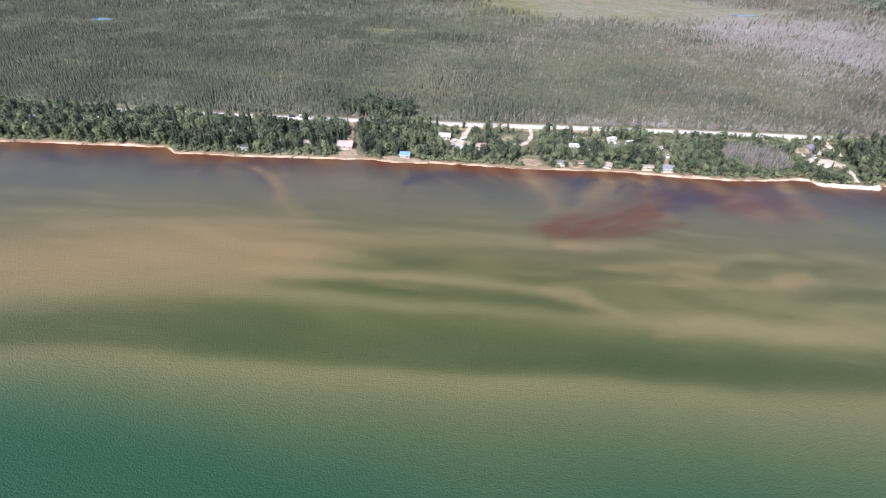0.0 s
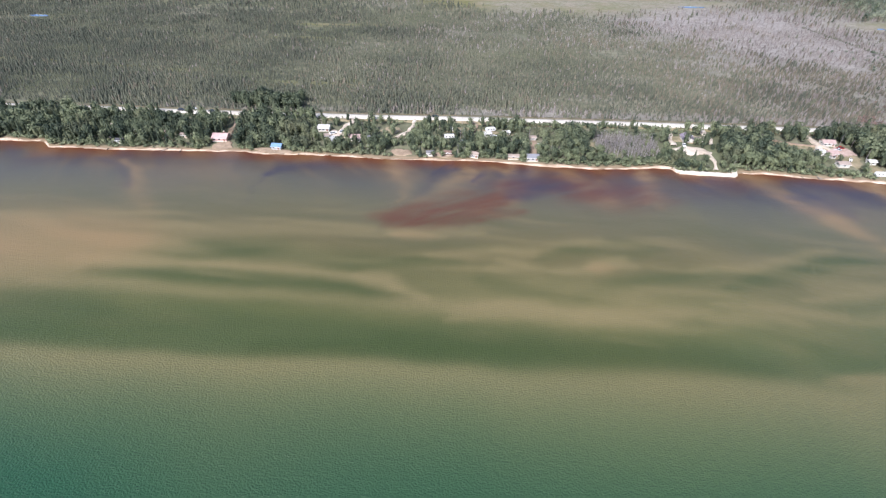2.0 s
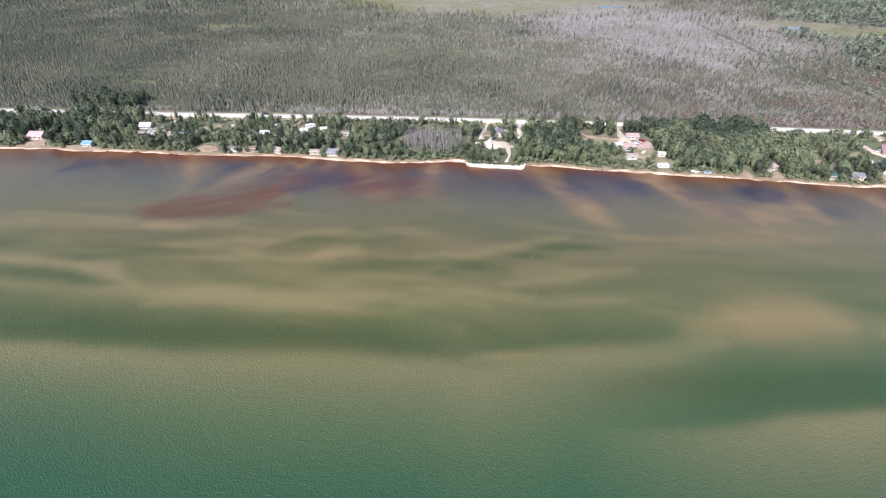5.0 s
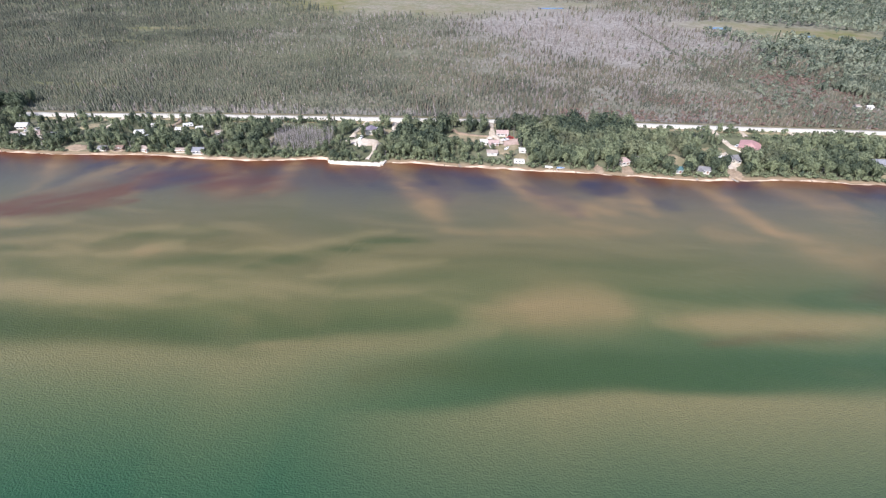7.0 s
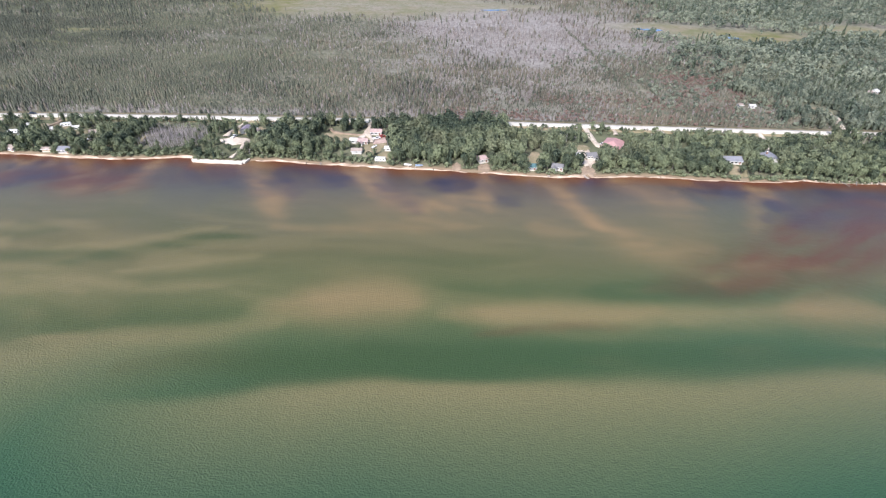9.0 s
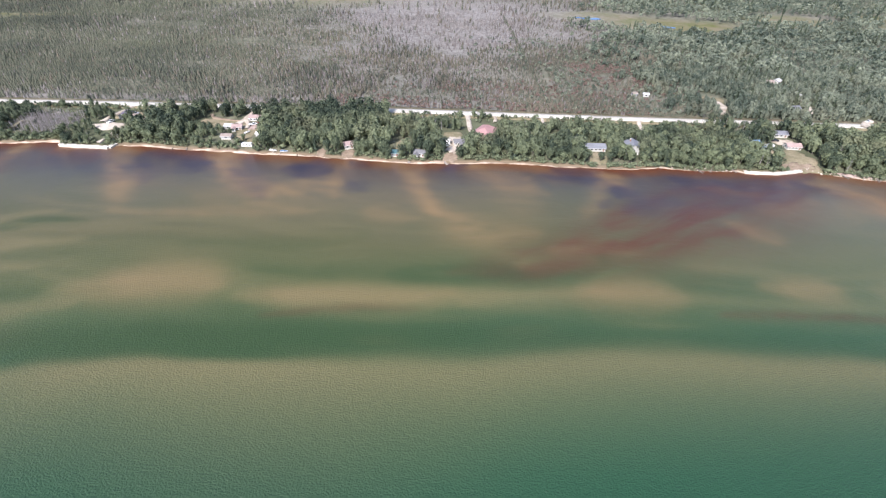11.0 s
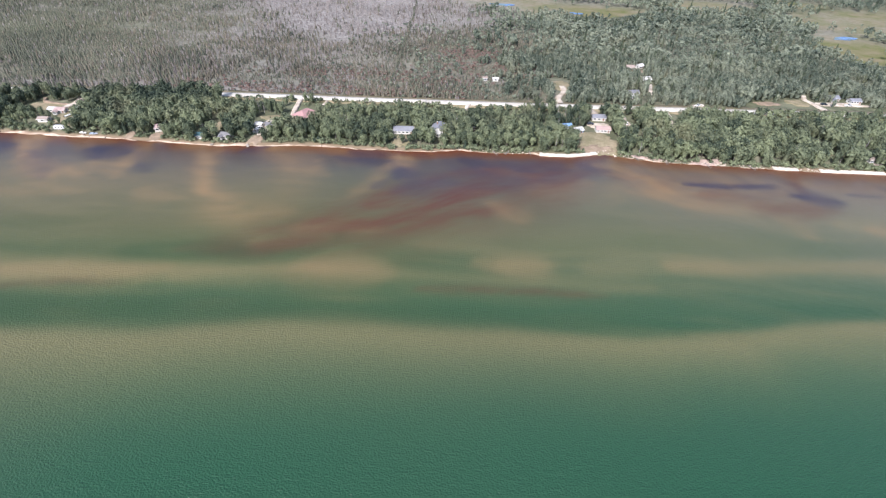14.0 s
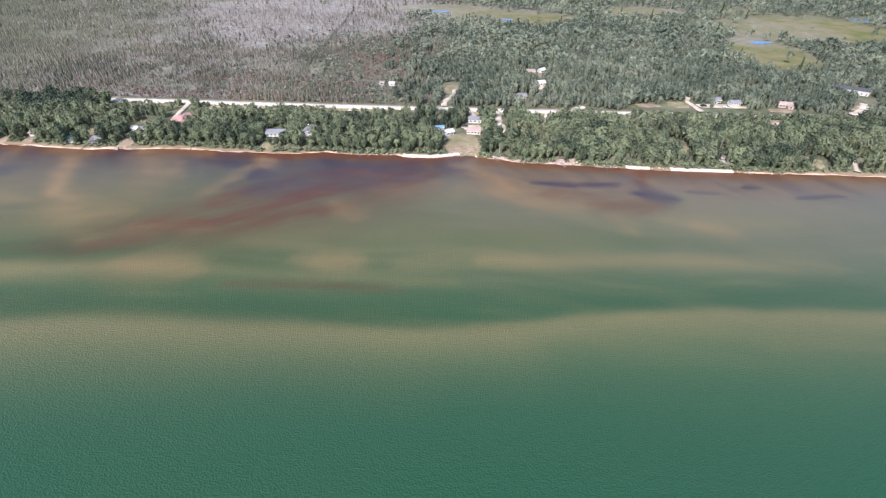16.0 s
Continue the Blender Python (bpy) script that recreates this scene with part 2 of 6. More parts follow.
def bulk(name, verts, faces, mat, tint=None):
    """One mesh from arrays: verts (n, 3), faces (m, 3 or 4), a shade for each vertex."""
    me = bpy.data.meshes.new(name)
    n, (m, k) = len(verts), faces.shape
    me.vertices.add(n)
    me.vertices.foreach_set("co", np.ascontiguousarray(verts, np.float32).ravel())
    me.loops.add(m * k)
    me.loops.foreach_set("vertex_index", np.ascontiguousarray(faces, np.int32).ravel())
    me.polygons.add(m)
    me.polygons.foreach_set("loop_start", np.arange(0, m * k, k, dtype=np.int32))
    for key, values in (tint or {}).items():
        me.attributes.new(key, "FLOAT", "POINT").data.foreach_set("value", np.ascontiguousarray(values, np.float32))
    me.update(calc_edges=True)
    me.materials.append(mat)
    return me


rng = np.random.default_rng(7)


def value_noise(x, y, size, seed):
    """Smooth noise from 0 to 1 with cells of that size."""
    grid = np.random.default_rng(seed).random((257, 257))
    u, v = np.asarray(x) / size + 1000.0, np.asarray(y) / size + 1000.0
    i, j = np.floor(u).astype(int), np.floor(v).astype(int)
    a, b = u - i, v - j
    a, b = a * a * (3 - 2 * a), b * b * (3 - 2 * b)
    g = lambda p, q: grid[p % 257, q % 257]
    return (g(i, j) * (1 - a) + g(i + 1, j) * a) * (1 - b) + (g(i, j + 1) * (1 - a) + g(i + 1, j + 1) * a) * b


# ---- the lie of the land ----
SHORE_X = [-900, -354, -312, -269, -230, -219, -205, -182, -134, -100, -78, -74, -23, 20, 54, 95, 107, 135, 161, 185, 200, 217, 219.5, 256.5, 259, 277, 296, 332, 367, 386,
           420, 446, 469, 490, 527, 545, 581, 618, 642, 661, 690, 699, 717, 733, 743, 750, 773, 791, 815, 849, 886, 944, 1001, 1060, 1500]
SHORE_Y = [293, 301, 304, 305.5, 308, 300, 301, 301, 304.5, 308, 310, 307.5, 311, 311, 313, 316, 314.5, 313.5, 313, 316, 319.5, 320, 313.5, 313.5, 319.5, 320.5, 318, 317, 315, 316,
           314, 313, 311.5, 312.5, 317, 317, 315.5, 316, 320, 318.5, 320, 317, 317, 321.5, 326, 321, 316.5, 315, 314, 312, 310.5, 312, 313, 312, 318]


def shore(x):
    return np.interp(x, SHORE_X, SHORE_Y) + 1.1 * (value_noise(x, 0 * np.asarray(x), 9, 3) - 0.5) + 0.6 * (value_noise(x, 0 * np.asarray(x), 3.2, 4) - 0.5)


def road_y(x):
    return np.interp(x, [-900, -240, -170, -8, 60, 195, 330, 446, 540, 633, 680, 823, 1100, 1600], [337, 369, 371, 379.5, 385, 392, 397.5, 401, 401.5, 402.5, 403.5, 406.5, 413, 424])


def land_z(x, y):
    d = np.asarray(y) - shore(x)
    z = np.interp(d, [-400, -60, -14, 0, 4, 9, 16], [-5, -3, -1.3, 0, 0.7, 1.2, 2.0])
    return z - 0.035 * np.clip(np.asarray(y) - 412, 0, 1300)


def meadow(x, y):
    """Open bog grass, from 0 to 1."""
    x, y = np.asarray(x, float), np.asarray(y, float)
    wob = 34 * (value_noise(x, y, 26, 11) - 0.5) + 50 * (value_noise(x, y, 70, 12) - 0.5)
    m = np.zeros(np.broadcast(x, y).shape)
    for cx, cy, a, b, turn in ((-370, 497, 185, 7, -0.07), (-240, 487, 55, 7, -0.05), (-66, 461, 50, 7, 0), (-165, 752, 75, 11, 0.1), (-160, 660, 50, 9, 0), (-28, 470, 26, 6, 0), (-45, 477, 30, 5, 0),
                               (215, 1085, 310, 185, 0.1), (430, 1090, 160, 45, 0.1), (1235, 800, 150, 110, 0.5), (1105, 640, 50, 100, -0.1),
                               (805, 828, 110, 62, 0.05), (700, 880, 100, 55, 0.0), (1030, 905, 80, 60, 0.2), (585, 490, 3, 80, 0), (1180, 945, 60, 35, 0)):
        u, v = (x - cx) * math.cos(turn) + (y - cy) * math.sin(turn), (y - cy) * math.cos(turn) - (x - cx) * math.sin(turn)
        r = np.hypot(u / a, v / b) + wob / (3.0 * b) * 0.5 * min(1.0, b / 12.0)
        m = np.maximum(m, np.clip((1.15 - r) / 0.5, 0, 1))
    return m * np.where(x < 300, np.interp(y, [560, 900], [0.6, 1.0]), 1.0)


def greyness(x, y):
    """Where the bog's trees stand dead, from 0 to 1; it also rises far off to paint haze."""
    n = 0.6 * value_noise(x, y, 120, 21) + 0.4 * value_noise(x, y, 35, 22)
    patch = np.exp(-((np.asarray(x) - 500) / 215.0) ** 2 - ((np.asarray(y) - 820) / 250.0) ** 2)
    near = np.exp(-((np.asarray(y) - road_y(x) - 16) / 12.0) ** 2) * np.clip((560 - np.asarray(x)) / 80.0, 0, 1) * np.clip((np.asarray(x) + 230) / 120.0, 0.15, 1)
    east = 0.28 * np.exp(-((np.asarray(x) - 520) / 130.0) ** 2 - ((np.asarray(y) - 490) / 70.0) ** 2)
    return np.clip(1.1 * patch + 0.55 * near + east + 0.12 * np.clip((np.asarray(y) - 600) / 400.0, 0, 1) + 0.8 * (n - 0.40) - 0.25 * np.clip((100 - np.asarray(x)) / 400.0, 0, 1) * (1 - 0.8 * near), 0, 1)


def axis(*spans):
    """Lines of a grid: from, to, step."""
    return np.unique(np.concatenate([np.arange(a, b + 0.01, s) for a, b, s in spans]))


def sheet(xs, offs):
    n, m = len(xs), len(offs)
    i, j = np.meshgrid(np.arange(n - 1), np.arange(m - 1))
    a = (j * n + i).ravel()
    return np.stack([a, a + 1, a + 1 + n, a + n], 1)


# the ground: one sheet from under the lake to the horizon, its lines following the shore
gx = axis((-5000, -900, 410), (-900, 1600, 6), (1600, 5000, 340))
go = axis((-5400, -80, 400), (-60, -12, 12), (-8, 20, 2), (24, 130, 5), (140, 1000, 12), (1000, 5000, 250))
X, O = np.meshgrid(gx, go)
Y = O + shore(X)
Z = land_z(X, Y)
Z = np.where((O > 22) & (O < 3000), Z + 0.5 * (value_noise(X, Y, 14, 5) - 0.5), Z)
ground = new("ground", bulk("ground", np.stack([X, Y, Z], 2).reshape(-1, 3), sheet(gx, go), GROUND,
                            {"meadow": meadow(X, Y).ravel(), "grey": (greyness(X, Y) * (Y > road_y(X) + 6) * 0.8).ravel(), "shore": (0.8 * np.exp(-((O - 1.5) / 2.8) ** 2) * np.where(((X > 640) & (X < 692)) | ((X > 748) & (X < 848)), 0.12, 1.0)).ravel()}))
tagged(ground, "flat wooded shoreland with bog grass and leaf litter", "ground", kind="structure")


# ---- the lake: shallow water over sand bars, stained by bog outflow ----
def stroke(field, pts, width, strength, tail=0.35, flare=1.0):
    """Adds a soft streak along a line of ground points; it thins to its tail's strength and flares in width."""
    reach = 3.5 * width * max(1, flare) + 8
    a, b = np.searchsorted(lx, (min(p[0] for p in pts) - reach, max(p[0] for p in pts) + reach))
    px, py = WX[:, a:b], WY[:, a:b]
    run = np.concatenate([[0], np.cumsum([math.hypot(bx - ax, by - ay) for (ax, ay), (bx, by) in zip(pts, pts[1:])])])
    best = np.zeros(px.shape)
    for k in range(len(pts) - 1):
        (ax, ay), (bx, by) = pts[k], pts[k + 1]
        ux, uy = bx - ax, by - ay
        s = np.clip(((px - ax) * ux + (py - ay) * uy) / (ux * ux + uy * uy), 0, 1)
        u = (run[k] + s * (run[k + 1] - run[k])) / run[-1]
        taper = 0.45 + 0.55 * np.clip(4 * u * (1 - u), 0, 1) ** 0.5 if flare == 1 else 1 + (flare - 1) * u
        d = np.hypot(px - ax - s * ux, py - ay - s * uy) / (width * taper)
        best = np.maximum(best, (1 - (1 - tail) * u) * np.exp(-d ** 2))
    field[:, a:b] += strength * best * (1 - field[:, a:b])


def bar(xs, ys, fade, strength, first=50.0, last=50.0):
    """A sand bar: a sharp landward edge, fading out towards the deep; fade may vary along it."""
    if isinstance(fade, tuple):
        fade = np.interp(WX0, *fade)
    edge = np.interp(WX0, xs, ys) + 5 * (value_noise(WX0, WX0 * 0, 60, 31) - 0.5) + 2 * (value_noise(WX0, WX0 * 0, 18, 32) - 0.5)
    d = edge - WY0
    ends = np.clip((WX0 - xs[0]) / first, 0, 1) ** 1.5 * np.clip((xs[-1] - WX0) / last, 0, 1)
    up = 1 / (1 + np.exp(-(d - 1.0) / (0.9 + 1.8 * value_noise(WX0, WX0 * 0, 70, 33))))
    np.maximum(SANDY, strength * ends * up * np.exp(-(np.clip(d, 0, None) / (fade * (0.75 + 0.5 * value_noise(WX0, WX0 * 0, 90, 34)))) ** 1.3), out=SANDY)
    np.maximum(TROUGH, 0.95 * ends * (1 - up) * np.exp(-np.clip(-d, 0, None) / 15.0), out=TROUGH)


lx = axis((-5000, -900, 410), (-900, -420, 10), (-420, 1100, 2.4), (1100, 1600, 10), (1600, 5000, 340))
lo = axis((-5200, -400, 400), (-360, -270, 15), (-270, -220, 2.5), (-220, -80, 1.8), (-78.6, 4, 1.4), (4, 4, 1))
WX0, OFF = np.meshgrid(lx, lo)
WY0 = OFF + shore(WX0) + 3
WX = WX0 + 7 * (value_noise(WX0, WY0, 34, 41) - 0.5) + 4 * (value_noise(WX0, WY0 * 1.5, 13, 42) - 0.5) + 1.5 * (value_noise(WX0, WY0, 5, 40) - 0.5)
WY = WY0 + 4 * (value_noise(WX0 / 3, WY0, 22, 43) - 0.5) + 3 * (value_noise(WX0 / 3, WY0, 9, 44) - 0.5) + 1.5 * (value_noise(WX0 / 2, WY0, 4, 47) - 0.5)
SANDY, TROUGH, OCHRE, TANNIN, WEED = (np.zeros(WX.shape) for _ in range(5))
bar([-420, -187, -144, -50, 38, 124, 160, 234, 290, 345], [112, 117, 125, 127, 132, 136, 138, 141, 150, 158], ((-170, -100, 20, 180, 260, 340), (12, 17, 24, 27, 24, 12)), 0.82, 50.0, 110.0)
bar([225, 300, 334, 386, 450, 516, 576, 670, 732, 815], [117, 119, 122, 132, 136, 140, 150, 153, 154, 158], ((250, 320, 450, 600, 760), (26, 32, 28, 22, 19)), 0.85, 130.0)
bar([695, 740, 775, 815, 895, 940, 1200], [153, 155, 160, 169, 176, 177, 180], 20, 0.75)
# pale sand tongues between the bars
for w, st, end, fl, *pts in ((24.4, 0.46, 0.8, 1, (-266, 158), (-215, 167), (-169, 183), (-106, 195), (-60, 202)), (14.4, 0.51, 0.75, 1, (-247, 140), (-194, 156), (-146, 170), (-107, 176)), (6.2, 0.37, 0.75, 1, (-87, 211), (-33, 219), (31, 224)), (4.9, 0.64, 0.9, 1, (-113, 182), (-67, 184), (-23, 186), (16, 185), (48, 183), (66, 173)),
                            (6.1, 0.51, 0.6, 1, (-122, 165), (-73, 166), (-22, 166), (16, 166), (41, 165), (78, 167), (114, 168), (179, 172)), (8.6, 0.23, 0.75, 1, (-240, 205), (-165, 212), (-92, 225)), (5.0, 0.46, 0.75, 1, (41, 226), (72, 229), (94, 228))):
    stroke(SANDY, pts, w, st, end, fl)
for w, st, end, fl, *pts in ((4.8, 0.51, 0.75, 1, (146, 205), (158, 210), (171, 208)), (4.6, 0.37, 0.75, 1, (95, 197), (115, 201), (129, 199)), (5.2, 0.32, 0.75, 1, (100, 214), (127, 215), (155, 229)), (4.1, 0.41, 0.75, 1, (213, 182), (237, 181), (257, 181)),
                            (7.6, 0.28, 0.75, 1, (249, 200), (283, 202)), (6.6, 0.41, 0.75, 1, (136, 169), (168, 167), (186, 173)), (4.7, 0.46, 0.75, 1, (78, 166), (106, 171), (126, 170)), (5.1, 0.55, 0.75, 1, (34, 185), (49, 183), (55, 179)),
                            (5.3, 0.46, 0.75, 1, (67, 203), (98, 212), (123, 211))):
    stroke(SANDY, pts, w, st, end, fl)
for w, st, end, fl, *pts in ((4.3, 0.46, 0.75, 1, (42, 222), (73, 224)), (5.1, 0.46, 0.75, 1, (80, 160), (114, 166), (140, 164), (175, 165)), (4.9, 0.41, 0.75, 1, (57, 171), (97, 171), (123, 176)), (3.7, 0.46, 0.75, 1, (190, 170), (221, 175), (238, 172)),
                            (13.6, 0.41, 0.75, 1, (325, 169), (356, 176), (377, 180), (411, 178)), (8.9, 0.37, 0.75, 1, (410, 171), (450, 176), (507, 179)), (5.0, 0.41, 0.75, 1, (230, 140), (259, 147), (287, 152), (313, 157), (335, 162)), (4.8, 0.55, 0.75, 1, (93, 170), (137, 168), (162, 172), (193, 175))):
    stroke(SANDY, pts, w, st, end, fl)
for w, st, end, fl, *pts in ((4.0, 0.46, 0.75, 1, (197, 181), (234, 178), (261, 176), (303, 182)), (5.5, 0.51, 0.75, 1, (131, 198), (155, 204), (167, 215)), (4.9, 0.46, 0.75, 1, (193, 208), (222, 212), (250, 222), (279, 233)), (4.7, 0.46, 0.75, 1, (244, 189), (270, 198), (309, 207)),
                            (3.5, 0.37, 0.75, 1, (101, 205), (120, 200)), (6.6, 0.37, 0.75, 1, (423, 173), (458, 172), (494, 176)), (4.8, 0.46, 0.75, 1, (236, 142), (279, 148), (314, 152), (336, 159)), (9.1, 0.37, 0.75, 1, (512, 175), (563, 180), (611, 184))):
    stroke(SANDY, pts, w, st, end, fl)
for w, st, end, fl, *pts in ((12.3, 0.46, 0.75, 1, (348, 179), (376, 179), (393, 178)), (7.7, 0.41, 0.75, 1, (422, 176), (468, 175), (521, 179), (564, 185)), (8.0, 0.46, 0.75, 1, (566, 187), (591, 192), (610, 189)), (7.2, 0.32, 0.75, 1, (657, 196), (690, 197)),
                            (8.1, 0.28, 0.75, 1, (711, 196), (778, 208)), (7.5, 0.41, 0.75, 1, (667, 195), (692, 197)), (8.1, 0.37, 0.75, 1, (753, 201), (829, 209), (934, 210)), (6.4, 0.28, 0.75, 1, (572, 186), (647, 183), (740, 185)),
                            (7.5, 0.28, 0.75, 1, (857, 245), (938, 249))):
    stroke(SANDY, pts, w, st, end, fl)
# the widest of these is no tongue: it paints pale haze over eastern water
for w, st, end, fl, *pts in ((34.8, 0.14, 0.75, 1, (697, 209), (803, 222), (966, 234)), (22.3, 0.18, 0.75, 1, (810, 251), (984, 261)), (23.5, 0.18, 0.75, 1, (632, 214), (808, 222)), (18.8, 0.2, 0.75, 1, (54, 173), (132, 174), (208, 181)),
                            (24.5, 0.18, 0.75, 1, (96, 173), (206, 178), (314, 183))):
    stroke(SANDY, pts, w, st, end, fl)
# green troughs
for w, st, end, fl, *pts in ((8.8, 0.8, 0.75, 1, (-59, 199), (-13, 201), (16, 196), (43, 194), (80, 199)), (5.3, 0.46, 0.75, 1, (-81, 191), (-41, 193), (5, 195)), (5.7, 0.86, 0.9, 1, (-101, 177), (-60, 177), (-11, 176), (29, 175), (58, 172)), (11.8, 0.8, 0.75, 1, (-206, 121), (-172, 135), (-143, 146), (-104, 151), (-66, 147)),
                            (8.2, 0.63, 0.75, 1, (-200, 115), (-146, 128), (-78, 137), (-31, 145), (16, 147), (62, 148)), (10.0, 0.86, 0.75, 1, (53, 144), (96, 147), (129, 148), (165, 149), (194, 151))):
    stroke(TROUGH, pts, w, st, end, fl)
for w, st, end, fl, *pts in ((4.8, 0.46, 0.75, 1, (124, 208), (148, 220), (170, 228), (189, 225)), (4.2, 0.4, 0.75, 1, (169, 195), (200, 202), (229, 215)), (5.4, 0.52, 0.75, 1, (101, 184), (133, 186), (148, 184), (165, 189)), (7.7, 0.57, 0.75, 1, (220, 201), (252, 213), (279, 223), (297, 223)),
                            (4.0, 0.69, 0.75, 1, (-16, 171), (21, 170), (48, 172)), (7.0, 0.52, 0.75, 1, (93, 187), (121, 186), (137, 192)), (5.8, 0.46, 0.75, 1, (134, 216), (161, 215), (182, 222)), (6.5, 0.4, 0.75, 1, (170, 172), (192, 165))):
    stroke(TROUGH, pts, w, st, end, fl)
for w, st, end, fl, *pts in ((6.7, 0.95, 0.75, 1, (-1, 134), (63, 139), (105, 143), (152, 145), (186, 143), (213, 142)), (8.3, 0.46, 0.75, 1, (230, 158), (280, 159), (317, 166)), (6.0, 0.95, 0.6, 1, (108, 147), (152, 143), (185, 144), (225, 148)), (8.8, 0.75, 0.75, 1, (277, 130), (317, 137), (362, 142), (406, 142), (449, 143), (486, 146)),
                            (5.2, 0.63, 0.75, 1, (137, 180), (159, 192), (185, 199), (207, 210)), (6.0, 0.69, 0.75, 1, (207, 195), (235, 208), (263, 217), (287, 224)), (7.7, 0.46, 0.75, 1, (244, 162), (286, 158), (303, 163))):
    stroke(TROUGH, pts, w, st, end, fl)
for w, st, end, fl, *pts in ((4.4, 0.4, 0.75, 1, (248, 183), (286, 189), (313, 194)), (5.1, 0.46, 0.75, 1, (397, 186), (426, 190), (447, 188)), (6.4, 0.57, 0.75, 1, (474, 192), (509, 193), (552, 201)), (8.4, 0.34, 0.75, 1, (361, 207), (418, 212), (456, 225)),
                            (8.8, 0.75, 0.75, 1, (304, 137), (358, 137), (400, 140), (446, 144), (480, 147)), (9.6, 0.52, 0.75, 1, (480, 147), (527, 151), (591, 159)), (8.7, 0.86, 0.5, 1, (585, 216), (562, 205), (531, 199), (483, 195)), (8.3, 0.95, 0.7, 1, (370, 148), (430, 149), (479, 150), (527, 154), (580, 155))):
    stroke(TROUGH, pts, w, st, end, fl)
for w, st, end, fl, *pts in ((7.6, 0.57, 0.75, 1, (595, 157), (672, 158), (748, 158)), (13.3, 0.34, 0.75, 1, (668, 216), (721, 220), (764, 214)), (8.8, 0.46, 0.75, 1, (572, 202), (498, 196), (441, 193)), (7.8, 0.86, 0.75, 1, (589, 153), (665, 152), (714, 157), (766, 157)),
                            (7.0, 0.69, 0.75, 1, (786, 171), (844, 177), (938, 194)), (10.6, 0.34, 0.75, 1, (742, 223), (821, 231), (894, 224)), (11.1, 0.4, 0.75, 1, (620, 196), (676, 196), (720, 206)), (9.5, 0.34, 0.75, 1, (692, 210), (768, 221), (847, 222))):
    stroke(TROUGH, pts, w, st, end, fl)
# warm ochre flats and fans
for w, st, end, fl, *pts in ((27.5, 0.5, 0.9, 1, (-268, 160), (-216, 169), (-170, 184), (-124, 194), (-83, 197)), (3.5, 0.6, 0.25, 1.7, (-154, 286), (-136, 272), (-120, 249), (-102, 226)), (27.4, 0.18, 0.75, 1, (-125, 280), (-77, 271)), (5.6, 0.48, 0.75, 1.6, (25, 306), (34, 286)),
                            (4.1, 0.52, 0.3, 1.6, (110, 312), (111, 289), (106, 262)), (4.1, 0.4, 0.75, 1, (81, 303), (83, 282)), (4.5, 0.36, 0.75, 1, (45, 222), (67, 223)), (2.6, 0.44, 0.4, 1.6, (104, 305), (100, 274), (90, 250)),
                            (4.3, 0.32, 0.75, 1, (28, 296), (41, 274), (39, 256))):
    stroke(OCHRE, pts, w, st, end, fl)
for w, st, end, fl, *pts in ((7.0, 0.48, 0.75, 1.5, (148, 309), (159, 289), (162, 273)), (4.3, 0.56, 0.4, 1, (193, 313), (191, 293), (181, 270)), (5.5, 0.44, 0.75, 1, (148, 203), (160, 205)), (5.5, 0.44, 0.4, 1.5, (77, 303), (64, 280), (52, 258)),
                            (6.2, 0.44, 0.4, 1.5, (96, 306), (80, 290), (69, 273)), (4.2, 0.44, 0.4, 1.5, (125, 308), (117, 284), (108, 262)), (6.3, 0.52, 0.75, 1.4, (144, 305), (155, 287), (164, 272)), (3.7, 0.56, 0.75, 1, (191, 309), (192, 286), (187, 269)),
                            (7.3, 0.64, 0.3, 1.6, (261, 313), (273, 299), (285, 281), (300, 257))):
    stroke(OCHRE, pts, w, st, end, fl)
for w, st, end, fl, *pts in ((8.9, 0.64, 0.35, 1.5, (341, 317), (353, 295), (364, 276), (385, 255)), (16.6, 0.29, 0.9, 1, (336, 171), (356, 177), (377, 181), (394, 180)), (10.1, 0.24, 0.75, 1, (415, 173), (450, 176), (479, 176), (507, 180)), (4.1, 0.48, 0.4, 1.5, (256, 308), (274, 285), (290, 264), (307, 241)),
                            (10.2, 0.32, 0.75, 1, (286, 271), (304, 269)), (6.3, 0.44, 0.75, 1, (196, 311), (195, 287), (194, 266)), (5.7, 0.4, 0.75, 1, (166, 299), (167, 281)), (7.2, 0.36, 0.75, 1, (107, 303), (105, 277))):
    stroke(OCHRE, pts, w, st, end, fl)
for w, st, end, fl, *pts in ((7.2, 0.48, 0.4, 1, (352, 292), (364, 269), (378, 260), (409, 266)), (4.3, 0.4, 0.75, 1, (432, 315), (423, 290), (426, 269)), (5.7, 0.24, 0.75, 1, (333, 241), (375, 242), (410, 248)), (6.3, 0.6, 0.6, 1.4, (463, 308), (473, 287), (480, 271), (488, 257)),
                            (11.3, 0.32, 0.4, 1, (487, 256), (507, 236), (530, 221), (537, 208)), (8.9, 0.52, 0.4, 1.5, (516, 306), (532, 291), (545, 268)), (4.9, 0.32, 0.75, 1, (548, 298), (549, 274)), (6.5, 0.48, 0.75, 1, (606, 307), (610, 284)),
                            (9.9, 0.28, 0.75, 1, (452, 247), (479, 242))):
    stroke(OCHRE, pts, w, st, end, fl)
